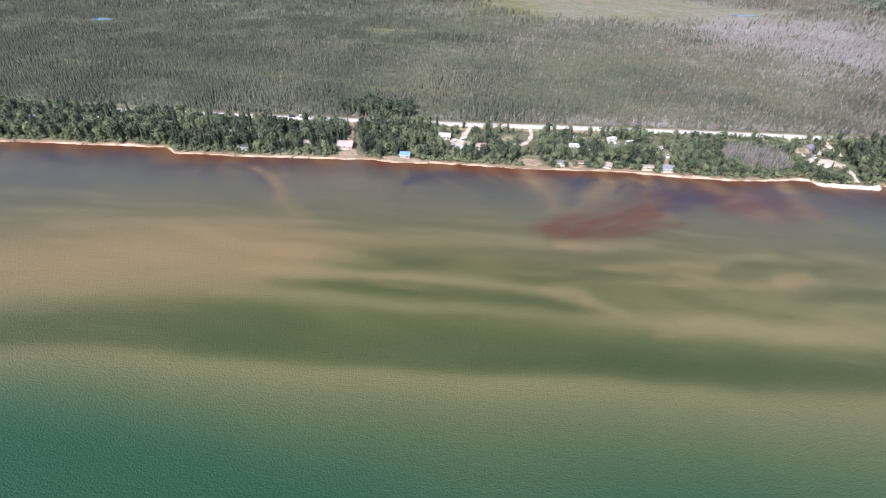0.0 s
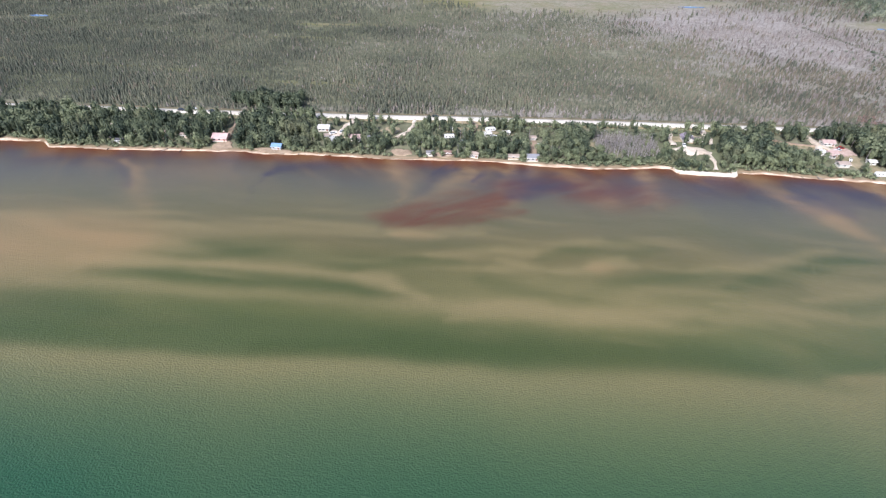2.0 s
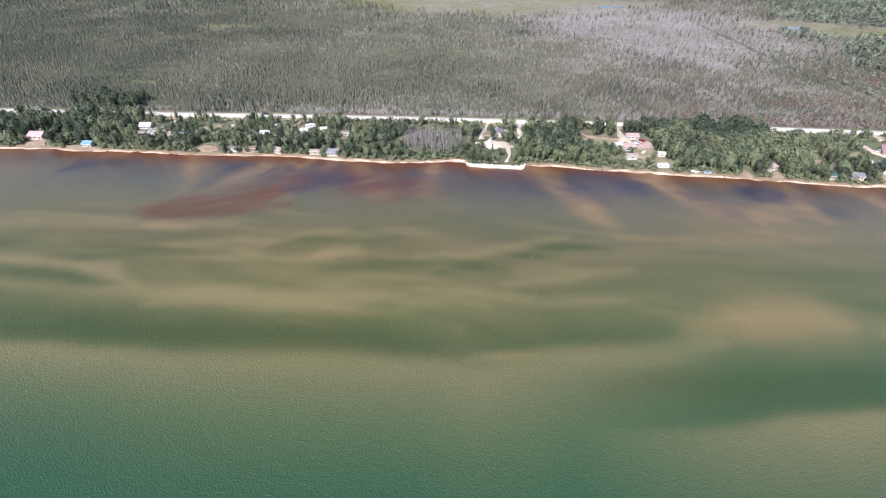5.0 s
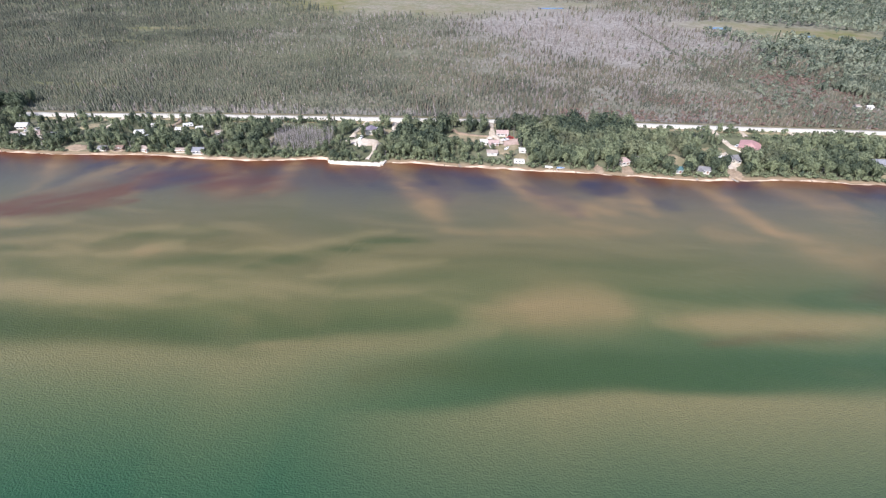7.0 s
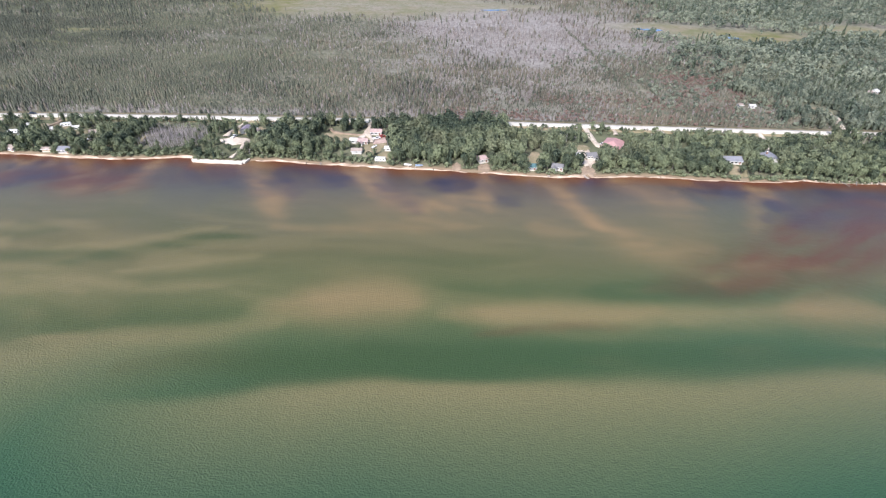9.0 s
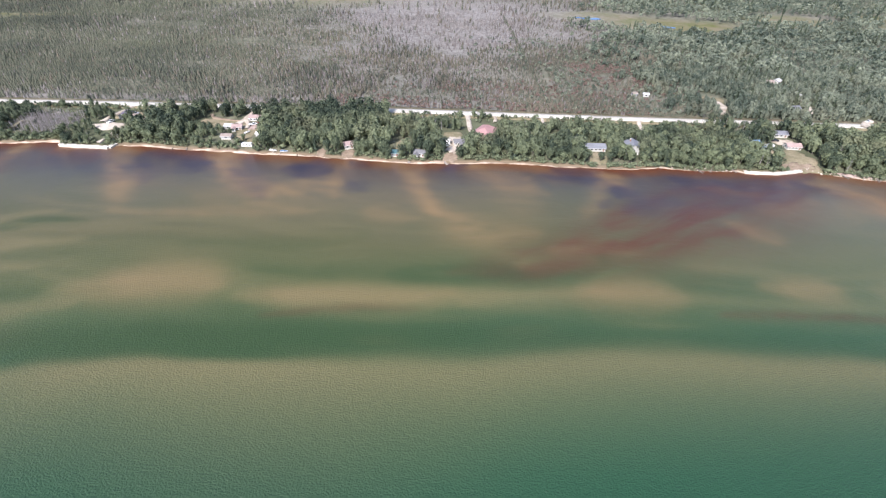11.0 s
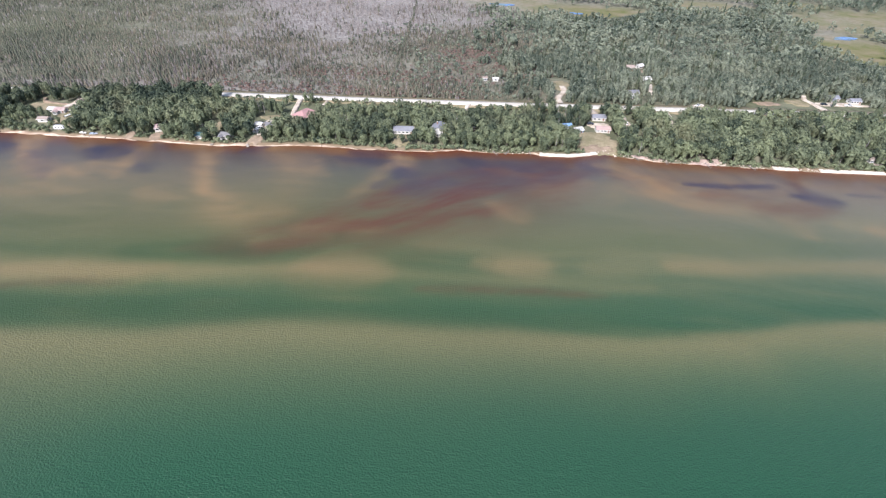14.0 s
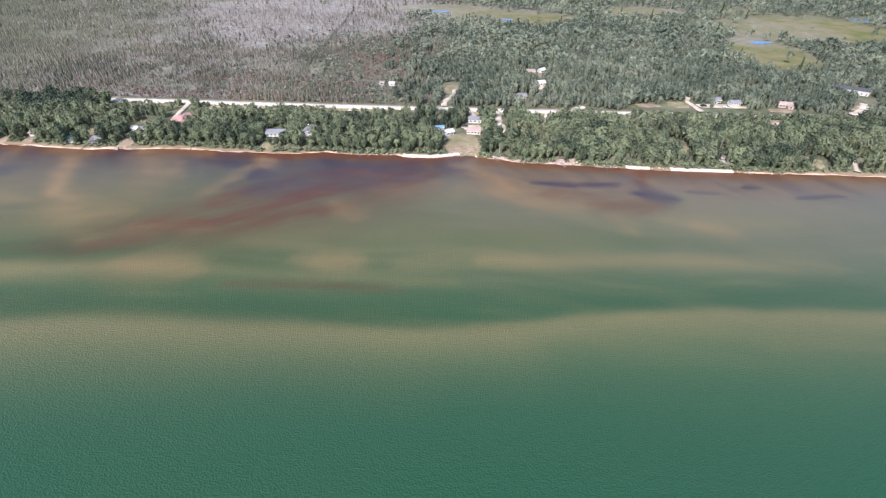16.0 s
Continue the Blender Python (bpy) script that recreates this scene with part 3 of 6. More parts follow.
for w, st, end, fl, *pts in ((8.0, 0.28, 0.75, 1, (536, 206), (576, 211)), (4.3, 0.56, 0.4, 1.4, (264, 304), (281, 281), (305, 248)), (4.9, 0.6, 0.5, 1, (342, 306), (359, 280), (379, 262)), (7.7, 0.32, 0.75, 1, (379, 261), (402, 276), (417, 309)),
                            (4.9, 0.24, 0.75, 1, (304, 236), (362, 239), (423, 245)), (9.0, 0.44, 0.75, 1, (596, 309), (604, 297), (608, 279)), (9.2, 0.28, 0.75, 1, (555, 219), (599, 223)), (11.8, 0.2, 0.75, 1, (564, 181), (611, 185)),
                            (5.6, 0.4, 0.75, 1, (613, 280), (633, 271), (659, 265)), (8.4, 0.24, 0.75, 1, (662, 253), (683, 241))):
    stroke(OCHRE, pts, w, st, end, fl)
for w, st, end, fl, *pts in ((3.2, 0.52, 0.75, 1, (600, 311), (602, 290)), (6.2, 0.36, 0.75, 1, (424, 309), (426, 283), (428, 262)), (6.3, 0.44, 0.75, 1, (471, 298), (482, 267), (493, 247)), (13.3, 0.34, 0.75, 1, (492, 250), (523, 229), (547, 236)),
                            (6.8, 0.32, 0.75, 1, (529, 295), (557, 277)), (7.4, 0.4, 0.75, 1, (363, 279), (397, 270)), (9.6, 0.32, 0.75, 1, (399, 266), (419, 278)), (8.5, 0.32, 0.75, 1, (691, 297), (725, 279)),
                            (11.1, 0.32, 0.75, 1, (739, 301), (777, 275), (818, 266)), (14.3, 0.22, 0.75, 1, (347, 179), (375, 180), (390, 178))):
    stroke(OCHRE, pts, w, st, end, fl)
for w, st, end, fl, *pts in ((8.0, 0.24, 0.75, 1, (574, 188), (602, 190)), (9.1, 0.4, 0.75, 1, (660, 294), (696, 283), (709, 278)), (7.5, 0.4, 0.75, 1, (736, 309), (755, 296), (771, 276)), (7.7, 0.32, 0.75, 1, (753, 274), (789, 258), (826, 261)),
                            (6.9, 0.28, 0.75, 1, (827, 250), (838, 234)), (7.4, 0.2, 0.75, 1, (666, 247), (682, 237)), (9.6, 0.16, 0.75, 1, (656, 195), (687, 195)), (5.4, 0.4, 0.75, 1, (345, 306), (355, 277)),
                            (6.5, 0.4, 0.75, 1, (476, 301), (478, 270)), (9.9, 0.36, 0.75, 1, (425, 301), (419, 272))):
    stroke(OCHRE, pts, w, st, end, fl)
for w, st, end, fl, *pts in ((5.1, 0.36, 0.75, 1, (515, 312), (536, 283)), (6.9, 0.4, 0.75, 1, (596, 297), (585, 269), (578, 255)), (6.2, 0.22, 0.75, 1, (659, 256), (678, 237)), (7.3, 0.4, 0.75, 1, (747, 316), (760, 289), (776, 267)),
                            (7.0, 0.36, 0.75, 1, (875, 243), (899, 235)), (24.5, 0.22, 0.75, 1, (745, 278), (853, 284), (991, 298)), (25.4, 0.16, 0.75, 1, (349, 255), (453, 257), (539, 251)), (28.1, 0.12, 0.75, 1, (279, 275), (405, 278), (544, 276)),
                            (37.0, 0.2, 0.75, 1, (-272, 176), (-188, 188), (-102, 199)), (9.9, 0.16, 0.75, 1, (664, 194), (695, 197))):
    stroke(OCHRE, pts, w, st, end, fl)
for w, st, end, fl, *pts in ((6.9, 0.2, 0.75, 1, (753, 201), (829, 209), (887, 211)), (7.5, 0.11, 0.75, 1, (420, 175), (474, 176), (526, 180)), (20.0, 0.24, 0.75, 1, (-255, 171), (-199, 181), (-144, 192), (-95, 196)), (5.6, 0.24, 0.75, 1, (663, 310), (668, 287)),
                            (10.3, 0.22, 0.75, 1, (685, 274), (720, 268), (741, 265)), (9.5, 0.2, 0.75, 1, (756, 275), (785, 264), (814, 259))):
    stroke(OCHRE, pts, w, st, end, fl)
# peat-brown plumes
for w, st, end, fl, *pts in ((10.3, 0.61, 0.75, 1, (128, 289), (101, 269), (78, 251), (43, 238)), (5.9, 0.66, 0.75, 1, (116, 252), (80, 245), (35, 235)), (19.3, 0.44, 0.75, 1, (134, 297), (157, 290), (176, 279), (199, 278)), (9.1, 0.72, 0.75, 1, (79, 272), (60, 254), (41, 242), (29, 236)),
                            (5.1, 0.61, 0.75, 1, (94, 242), (62, 234), (37, 229)), (14.1, 0.5, 0.75, 1, (142, 287), (162, 278), (188, 286)), (9.5, 0.72, 0.75, 1, (109, 287), (90, 263), (72, 246), (39, 237)), (5.1, 0.55, 0.75, 1, (103, 265), (82, 241), (54, 234))):
    stroke(TANNIN, pts, w, st, end, fl)
for w, st, end, fl, *pts in ((19.4, 0.44, 0.75, 1, (133, 285), (162, 282), (190, 275)), (16.9, 0.44, 0.75, 1, (114, 286), (92, 264), (69, 255)), (11.7, 0.39, 0.75, 1, (238, 306), (263, 303)), (12.8, 0.33, 0.75, 1, (671, 266), (632, 254), (604, 249)),
                            (12.5, 0.55, 0.75, 1, (665, 295), (640, 271), (615, 255), (591, 247)), (8.6, 0.46, 0.75, 1, (659, 247), (629, 237), (604, 228), (579, 222), (540, 216)), (11.3, 0.5, 0.75, 1, (624, 278), (661, 290), (695, 284)), (6.1, 0.55, 0.75, 1, (619, 263), (647, 249), (658, 242))):
    stroke(TANNIN, pts, w, st, end, fl)
for w, st, end, fl, *pts in ((7.2, 0.39, 0.4, 1, (573, 210), (545, 203), (506, 197)), (3.8, 0.31, 0.75, 1, (421, 160), (454, 166), (490, 168)), (9.2, 0.55, 0.75, 1, (639, 261), (605, 259), (586, 251)), (9.1, 0.39, 0.75, 1, (635, 236), (610, 227), (567, 221)),
                            (5.1, 0.66, 0.75, 1, (860, 305), (855, 287), (860, 313)), (9.3, 0.33, 0.75, 1, (825, 260), (864, 260)), (8.0, 0.33, 0.75, 1, (790, 271), (821, 274)), (10.3, 0.28, 0.75, 1, (818, 259), (854, 257)),
                            (2.5, 0.33, 0.75, 1, (652, 174), (705, 179)), (10.6, 0.39, 0.75, 1, (682, 294), (727, 308))):
    stroke(TANNIN, pts, w, st, end, fl)
for w, st, end, fl, *pts in ((35.7, 0.44, 0.75, 1, (709, 279), (648, 257), (591, 225), (534, 202)), (23.4, 0.39, 0.75, 1, (708, 292), (639, 261), (573, 225)), (21.5, 0.33, 0.75, 1, (746, 293), (816, 277), (865, 268)), (18.4, 0.22, 0.75, 1, (875, 296), (991, 298)),
                            (15.8, 0.28, 0.75, 1, (104, 282), (196, 290), (258, 299)), (3.5, 0.33, 0.75, 1, (628, 174), (713, 178)), (15.8, 0.22, 0.75, 1, (670, 284), (632, 261), (598, 242)), (14.2, 0.35, 0.75, 1, (590, 248), (623, 253), (652, 251)),
                            (9.6, 0.24, 0.75, 1, (561, 224), (598, 226), (638, 232))):
    stroke(TANNIN, pts, w, st, end, fl)
for w, st, end, fl, *pts in ((10.0, 0.31, 0.75, 1, (647, 272), (680, 279), (724, 287)), (8.5, 0.39, 0.75, 1, (684, 298), (714, 293), (744, 300))):
    stroke(TANNIN, pts, w, st, end, fl)
# dark weed beds
# the widest, far-west stroke paints the sky's blue-grey reflection, not weed
for w, st, end, fl, *pts in ((7.0, 0.95, 0.3, 1, (-51, 276), (-44, 287), (-26, 295), (-3, 298)), (1.9, 0.39, 0.1, 1, (-51, 276), (-53, 260), (-52, 237)), (2.6, 0.77, 0.75, 1, (54, 293), (64, 309)), (5.9, 0.55, 0.75, 1, (-304, 284), (-269, 276)),
                            (5.1, 0.39, 0.75, 1, (-224, 278), (-195, 286)), (19.9, 0.39, 0.75, 1, (-317, 243), (-280, 245), (-247, 247)), (3.7, 0.5, 0.75, 1, (-175, 288), (-154, 280), (-126, 253)), (13.4, 0.33, 0.75, 1, (-113, 290), (-66, 304)),
                            (14.0, 0.39, 0.75, 1, (-123, 297), (-152, 297), (-165, 291))):
    stroke(WEED, pts, w, st, end, fl)
for w, st, end, fl, *pts in ((4.7, 0.66, 0.3, 1, (69, 303), (55, 290), (50, 264)), (2.8, 0.77, 0.75, 1, (81, 285), (91, 304)), (10.6, 0.66, 0.75, 1, (109, 296), (125, 288), (117, 269)), (7.5, 0.66, 0.75, 1, (111, 305), (139, 306)),
                            (9.5, 0.55, 0.75, 1, (106, 269), (121, 280), (144, 288)), (7.4, 0.66, 0.75, 1, (283, 305), (294, 286), (306, 270)), (8.1, 0.88, 0.75, 1, (318, 302), (333, 287)), (11.7, 0.61, 0.75, 1, (357, 289), (373, 275), (381, 260)),
                            (9.9, 0.88, 0.75, 1, (398, 301), (411, 295)), (8.3, 0.5, 0.75, 1, (232, 306), (264, 300))):
    stroke(WEED, pts, w, st, end, fl)
for w, st, end, fl, *pts in ((7.2, 0.77, 0.75, 1, (285, 310), (313, 304), (335, 300)), (10.3, 0.95, 0.75, 1, (398, 296), (413, 291)), (7.0, 0.61, 0.75, 1, (434, 280), (443, 271)), (5.4, 0.66, 0.75, 1, (557, 302), (592, 302)),
                            (8.5, 0.66, 0.75, 1, (604, 292), (616, 278)), (9.6, 0.77, 0.75, 1, (604, 289), (614, 276), (637, 275)), (14.7, 0.44, 0.75, 1, (605, 264), (643, 274), (680, 280)), (6.4, 0.66, 0.75, 1, (326, 301), (344, 294)),
                            (7.7, 0.39, 0.75, 1, (256, 287), (288, 272)), (4.8, 0.95, 0.75, 1, (601, 288), (602, 277))):
    stroke(WEED, pts, w, st, end, fl)
for w, st, end, fl, *pts in ((9.0, 0.72, 0.75, 1, (645, 304), (670, 301), (712, 308)), (4.6, 0.44, 0.75, 1, (588, 264), (595, 275)), (7.8, 0.44, 0.75, 1, (276, 290), (331, 283)), (8.4, 0.77, 0.75, 1, (389, 294), (418, 298)),
                            (6.4, 0.66, 0.75, 1, (496, 303), (513, 313)), (3.2, 0.95, 0.75, 1, (785, 284), (816, 285), (843, 291)), (2.6, 0.61, 0.75, 1, (785, 287), (795, 285), (802, 285)), (2.6, 0.66, 0.75, 1, (807, 285), (815, 284)),
                            (2.9, 0.94, 0.75, 1, (820, 287), (839, 287)), (9.8, 0.94, 0.75, 1, (849, 279), (862, 274), (875, 271))):
    stroke(WEED, pts, w, st, end, fl)
for w, st, end, fl, *pts in ((6.0, 0.55, 0.75, 1, (678, 294), (716, 299)), (6.4, 0.77, 0.75, 1, (393, 300), (417, 300)), (4.3, 0.66, 0.75, 1, (428, 309), (439, 304)), (7.6, 0.61, 0.75, 1, (567, 312), (594, 311)),
                            (3.0, 0.88, 0.75, 1, (954, 280), (984, 284)), (3.4, 0.88, 0.75, 1, (920, 291), (931, 291)), (3.3, 0.55, 0.75, 1, (884, 283), (905, 282)), (8.2, 0.44, 0.75, 1, (691, 281), (720, 291)),
                            (17.7, 0.33, 0.75, 1, (85, 286), (178, 288), (272, 293), (404, 293)), (13.7, 0.28, 0.75, 1, (404, 293), (551, 298), (658, 299))):
    stroke(WEED, pts, w, st, end, fl)
for w, st, end, fl, *pts in ((13.3, 0.2, 0.75, 1, (607, 290), (679, 292), (751, 294)), (13.2, 0.35, 0.75, 1, (635, 301), (665, 290), (686, 278)), (12.5, 0.31, 0.75, 1, (725, 309), (742, 297))):
    stroke(WEED, pts, w, st, end, fl)
# fine grain: streaks along the drift offshore, slanting fans near the beach
OUT = shore(WX0) - WY0
WANDER = WY0 + 22 * (value_noise(WX0, WY0 * 0, 95, 141) - 0.5) + 10 * (value_noise(WX0, WY0, 42, 142) - 0.5)
STREAK = 0.5 * value_noise(WX0 / 9, WANDER, 9, 143) + 0.5 * value_noise(WX0 / 7, WANDER, 4.5, 144)
MID = np.interp(WX0, [200, 330, 430], [1.0, 0.6, 0.45]) * np.clip((OUT - 50) / 30.0, 0, 1) * np.clip((182 - OUT) / 30.0, 0, 1)
SANDY += 0.3 * MID * np.clip((STREAK - 0.52) / 0.25, 0, 1) * (1 - SANDY)
TROUGH += 0.3 * MID * np.clip((0.47 - STREAK) / 0.25, 0, 1) * (1 - TROUGH)
SLANT = WX0 - 0.65 * OUT + 12 * (value_noise(WX0, WY0, 30, 48) - 0.5)
fan = 0.6 * value_noise(SLANT, OUT * 0.3, 15, 49) + 0.4 * value_noise(SLANT, OUT * 0.3, 6, 50)
OCHRE += 0.3 * np.clip((fan - 0.5) / 0.2, 0, 1) * np.exp(-np.clip(OUT, 0, None) / 30.0) * (1 - OCHRE)
WEED += 0.35 * np.clip((0.44 - fan) / 0.16, 0, 1) * np.exp(-((OUT - 18) / 14.0) ** 2) * (1 - WEED)
FEATHER = np.clip(0.62 + 0.75 * value_noise(SLANT / 2.2, OUT, 5, 55), 0, 1.15)
OCHRE *= np.where(OUT < 90, FEATHER, 0.75 + 0.5 * STREAK)
WEED *= 0.8 + 0.4 * value_noise(WX0 / 3, WY0, 3.5, 58)
ALONG, ACROSS = WX0 * 0.87 - OUT * 0.5, OUT * 0.87 + WX0 * 0.5
TANNIN *= np.clip(0.28 + 1.25 * (0.6 * value_noise(ALONG / 5, ACROSS, 6, 56) + 0.4 * value_noise(ALONG / 4, ACROSS, 2.6, 57)), 0, 1.15)
depth = np.clip((shore(WX0) - WY) / 250.0 + 0.05 * (value_noise(WX0, WY0, 60, 45) - 0.5) * np.clip((shore(WX0) - WY0) / 40, 0, 1), 0, 1)
depth = np.clip(depth * (1 + 0.2 * np.clip((WX0 - 250) / 400.0, 0, 1)), 0, 1)
depth = np.clip(depth + 0.16 * np.clip((10 - WX0) / 160.0, 0, 1) * np.clip((OUT - 188) / 40.0, 0, 1), 0, 1)
depth = np.where(shore(WX0) - WY0 < 12, np.clip((shore(WX0) - WY0) / 250.0, 0, 1), depth)
lake = new("lake", bulk("lake", np.stack([WX0, WY0, 0 * WX0], 2).reshape(-1, 3), sheet(lx, lo), WATER,
                        {k: f.ravel() for k, f in (("depth", depth), ("east", np.clip((WX0 - 150) / 650.0, 0, 1) * np.clip(depth * 1.9 - 0.2, 0, 1)), ("sky_glare", np.clip((WX0 - 600) / 250.0, 0, 1) * np.clip(OUT / 15.0, 0, 1) * np.clip((150 - OUT) / 50.0, 0, 1)), ("sand", SANDY), ("trough", TROUGH), ("ochre", OCHRE), ("tannin", TANNIN), ("weed", WEED))}))
tagged(lake, "clear shallow lake water over pale sand bars with rusty streaks", "lake", kind="structure")


# ---- beach, road, drives, yards ----
def ribbon(name, pts, widths, mat, lift, label, category, step=4.0, ragged=0.6, seed=1, kind="structure"):
    """A band along a line on the ground, with a skirt so that it has depth and ragged edges."""
    P = np.array(pts, float)
    s = np.concatenate([[0], np.cumsum(np.hypot(*np.diff(P, axis=0).T))])
    q = np.linspace(0, s[-1], max(3, int(s[-1] / step) + 1))
    x, y, w = np.interp(q, s, P[:, 0]), np.interp(q, s, P[:, 1]), np.interp(q, s, widths if np.ndim(widths) else [widths] * len(s)) / 2
    tx, ty = np.gradient(x), np.gradient(y)
    n = np.hypot(tx, ty)
    nx, ny = -ty / n, tx / n
    rows = []
    for side, drop in ((-1, lift + 0.1), (-1, 0), (-0.33, 0), (0.33, 0), (1, 0), (1, lift + 0.1)):
        r = side * (w + (ragged * 2 * (value_noise(q, 0 * q + side * 50, 5.0, seed) - 0.5) if abs(side) == 1 else 0)) + (0.1 * side if drop else 0)
        px, py = x + nx * r, y + ny * r
        rows.append(np.stack([px, py, np.maximum(land_z(px, py), -0.3) + lift - drop], 1))
    n = len(q)
    i, j = np.meshgrid(np.arange(n - 1), np.arange(5))
    a = (j * n + i).ravel()
    ob = new(name, bulk(name, np.concatenate(rows), np.stack([a, a + 1, a + 1 + n, a + n], 1), mat))
    return tagged(ob, label, category, kind=kind)


OPEN = []  # circles kept free of trees
LAYERS = []  # each patch of open ground lies a little above the one before


def clear(x, y, r):
    OPEN.append((x, y, r))


def drive(pts, width=3.5, mat=None):
    pts = [(x, min(y, float(road_y(x)) - 4.3) if y < road_y(x) + 2 else max(y, float(road_y(x)) + 4.3)) for x, y in pts]
    label = "pale sandy gravel driveway to the road" if mat is None else "bare brown track through the grass"
    ribbon("driveway", pts, width, mat or WHITE_SAND, 0.68 + 0.008 * len(LAYERS), label, "driveway", 1.5, 0.9, int(pts[0][0]) % 97)
    LAYERS.append(pts)
    wide = width if np.ndim(width) else [width] * len(pts)
    for (ax, ay), (bx, by), w in zip(pts, pts[1:], wide):
        n = max(1, int(math.hypot(bx - ax, by - ay) / 2))
        for k in range(n + 1):
            clear(ax + (bx - ax) * k / n, ay + (by - ay) * k / n, w / 2 + 2.6)


def yard(name, x, y, a, b, mat, label, turn=0.0, open_sky=True):
    """A patch of open ground with an uneven outline."""
    LAYERS.append(name)
    tall = 0.16 + 0.008 * len(LAYERS)
    rings, n = (0.0, 0.45, 0.8, 1.0, 1.03), 44
    ang = np.arange(n) * 2 * math.pi / n
    edge = 1 + 0.55 * (value_noise(np.cos(ang) * 3 + x, np.sin(ang) * 3 + y, 1.7, 9) - 0.5) + 0.4 * (value_noise(np.cos(ang) * 3 + x, np.sin(ang) * 3 + y, 0.6, 10) - 0.5)
    V, F = [], []
    for k, r in enumerate(rings):
        u, v = a / 2 * r * edge * np.cos(ang), b / 2 * r * edge * np.sin(ang)
        px, py = x + u * math.cos(turn) - v * math.sin(turn), y + u * math.sin(turn) + v * math.cos(turn)
        V.append(np.stack([px, py, land_z(px, py) + tall - (tall + 0.15 if k == 4 else 0)], 1))
    for k in range(len(rings) - 1):
        for i in range(n):
            F.append((k * n + i, (k + 1) * n + i, (k + 1) * n + (i + 1) % n, k * n + (i + 1) % n))
    ob = new(name, bulk(name, np.concatenate(V), np.array(F), mat))
    m = max(2, int(max(a, b) / 5))
    for i in range(-m, m + 1) if open_sky else ():
        t = i / m
        along, r = (a / 2 * t, b / 2) if a >= b else (b / 2 * t, a / 2)
        ox, oy = (along, 0) if a >= b else (0, along)
        clear(x + ox * math.cos(turn) - oy * math.sin(turn), y + ox * math.sin(turn) + oy * math.cos(turn), r * math.sqrt(max(0.05, 1 - t * t)) + 1.5)
    return tagged(ob, label, name, kind="structure")


bx = np.arange(-900, 1500, 3.0)
bw = 1.5 + 2.8 * (value_noise(bx, bx * 0, 22, 51) - 0.45) + 2 * (value_noise(bx, bx * 0, 7, 52) - 0.5)
wild = ((bx > 640) & (bx < 692)) | ((bx > 748) & (bx < 848)) | ((bx > 926) & (bx < 975))
bw *= np.where((bx > 555) & (bx < 735), 0.65, 1.0) * (0.55 + 0.8 * value_noise(bx, bx * 0, 14, 54))
bw = np.where(wild, 0.05 + 1.6 * (value_noise(bx, bx * 0, 9, 53) > 0.68), bw)
ribbon("beach", list(zip(bx, shore(bx) + bw / 2 - 0.5)), np.clip(bw, 0.15, 4.5), SAND, 0.06, "narrow strip of peach-coloured beach sand along the water", "beach", 2.0, 0.8, 6)
rx = np.arange(-900, 1500, 10.0)
ribbon("road", list(zip(rx, road_y(rx))), 8.8, ROAD, 0.45, "sun-bleached pale two-lane road behind the shore lots", "road", 6.0, 0.35, 8)
ribbon("verge", list(zip(rx, road_y(rx))), 19.0, LAWN, 0.34, "dry grass verge on both sides of the road", "verge", 6.0, 1.5, 13)

clear(240, 339, 5), clear(234, 341, 4)
yard("lawn", 242, 368, 26, 16, LAWN, "dry lawn round a lakeside house")
yard("lawn", 316, 361, 40, 14, LAWN, "mown dry lawn beside a farmstead by the lake")
yard("lawn", 343, 348, 16, 26, LAWN, "dry lawn below a gravel yard")
yard("sand_yard", 346, 360, 14, 16, PINK_GRAVEL, "bare pinkish gravel yard beside a garage")
yard("lawn", 353, 330, 9, 16, LAWN, "narrow lawn beside a trailer")
yard("sand_yard", 406, 320, 6, 11, BARE, "bare sandy slope above the beach")
yard("sand_yard", 425, 320, 8, 11, BARE, "bare sandy slope below a cabin")
yard("lawn", 463, 336, 10, 20, LAWN, "green lawn behind a teal cabin")
yard("sand_yard", 498, 340, 16, 26, WHITE_SAND, "white sand yard round a lakeside house")
yard("sand_yard", 497, 321, 9, 12, BARE, "bare sandy bank by the dock")
yard("lawn", 496, 358, 16, 10, LAWN, "dry lawn behind a house")
yard("lawn", 600, 328, 12, 17, LAWN, "brown lawn sloping to the lake")
yard("sand_yard", 600, 349, 18, 5, WHITE_SAND, "pale drive behind a long house")
yard("lawn", 740, 341, 28, 34, LAWN, "dry tan lawn open to the lake", 0.15)
yard("sand_yard", 738, 329, 22, 12, BARE, "bare worn slope at the foot of a lawn")
yard("eroded_bank", 812, 317, 22, 7, PINK_GRAVEL, "bare pinkish eroded bank above the water", 0.12, False)
clear(808, 316, 3), clear(816, 317, 3)
yard("eroded_bank", 772, 319.5, 20, 4, PINK_GRAVEL, "bare pinkish eroded bank above the water", -0.2, False)
yard("sand_yard", 747, 368, 16, 10, WHITE_SAND, "white gravel court before a garage")
yard("sand_yard", 769, 368, 8, 18, WHITE_SAND, "white gravel court beside a house")
clear(728, 446, 7), clear(728, 347, 5), clear(727, 340, 5), clear(767, 357, 6), clear(769, 349, 5), clear(770, 341, 4), clear(719, 354, 4), clear(720, 347, 4)
for u in range(7):
    clear(794 + 5.5 * u, 397, 7), clear(796 + 5.5 * u, 389, 3.5 + 2.5 * (u % 2))
yard("lawn", 728, 462, 24, 28, LAWN, "grassy clearing in the woods")
yard("sand_yard", 812, 516, 16, 14, BARE, "bare sandy yard between two woodland houses")
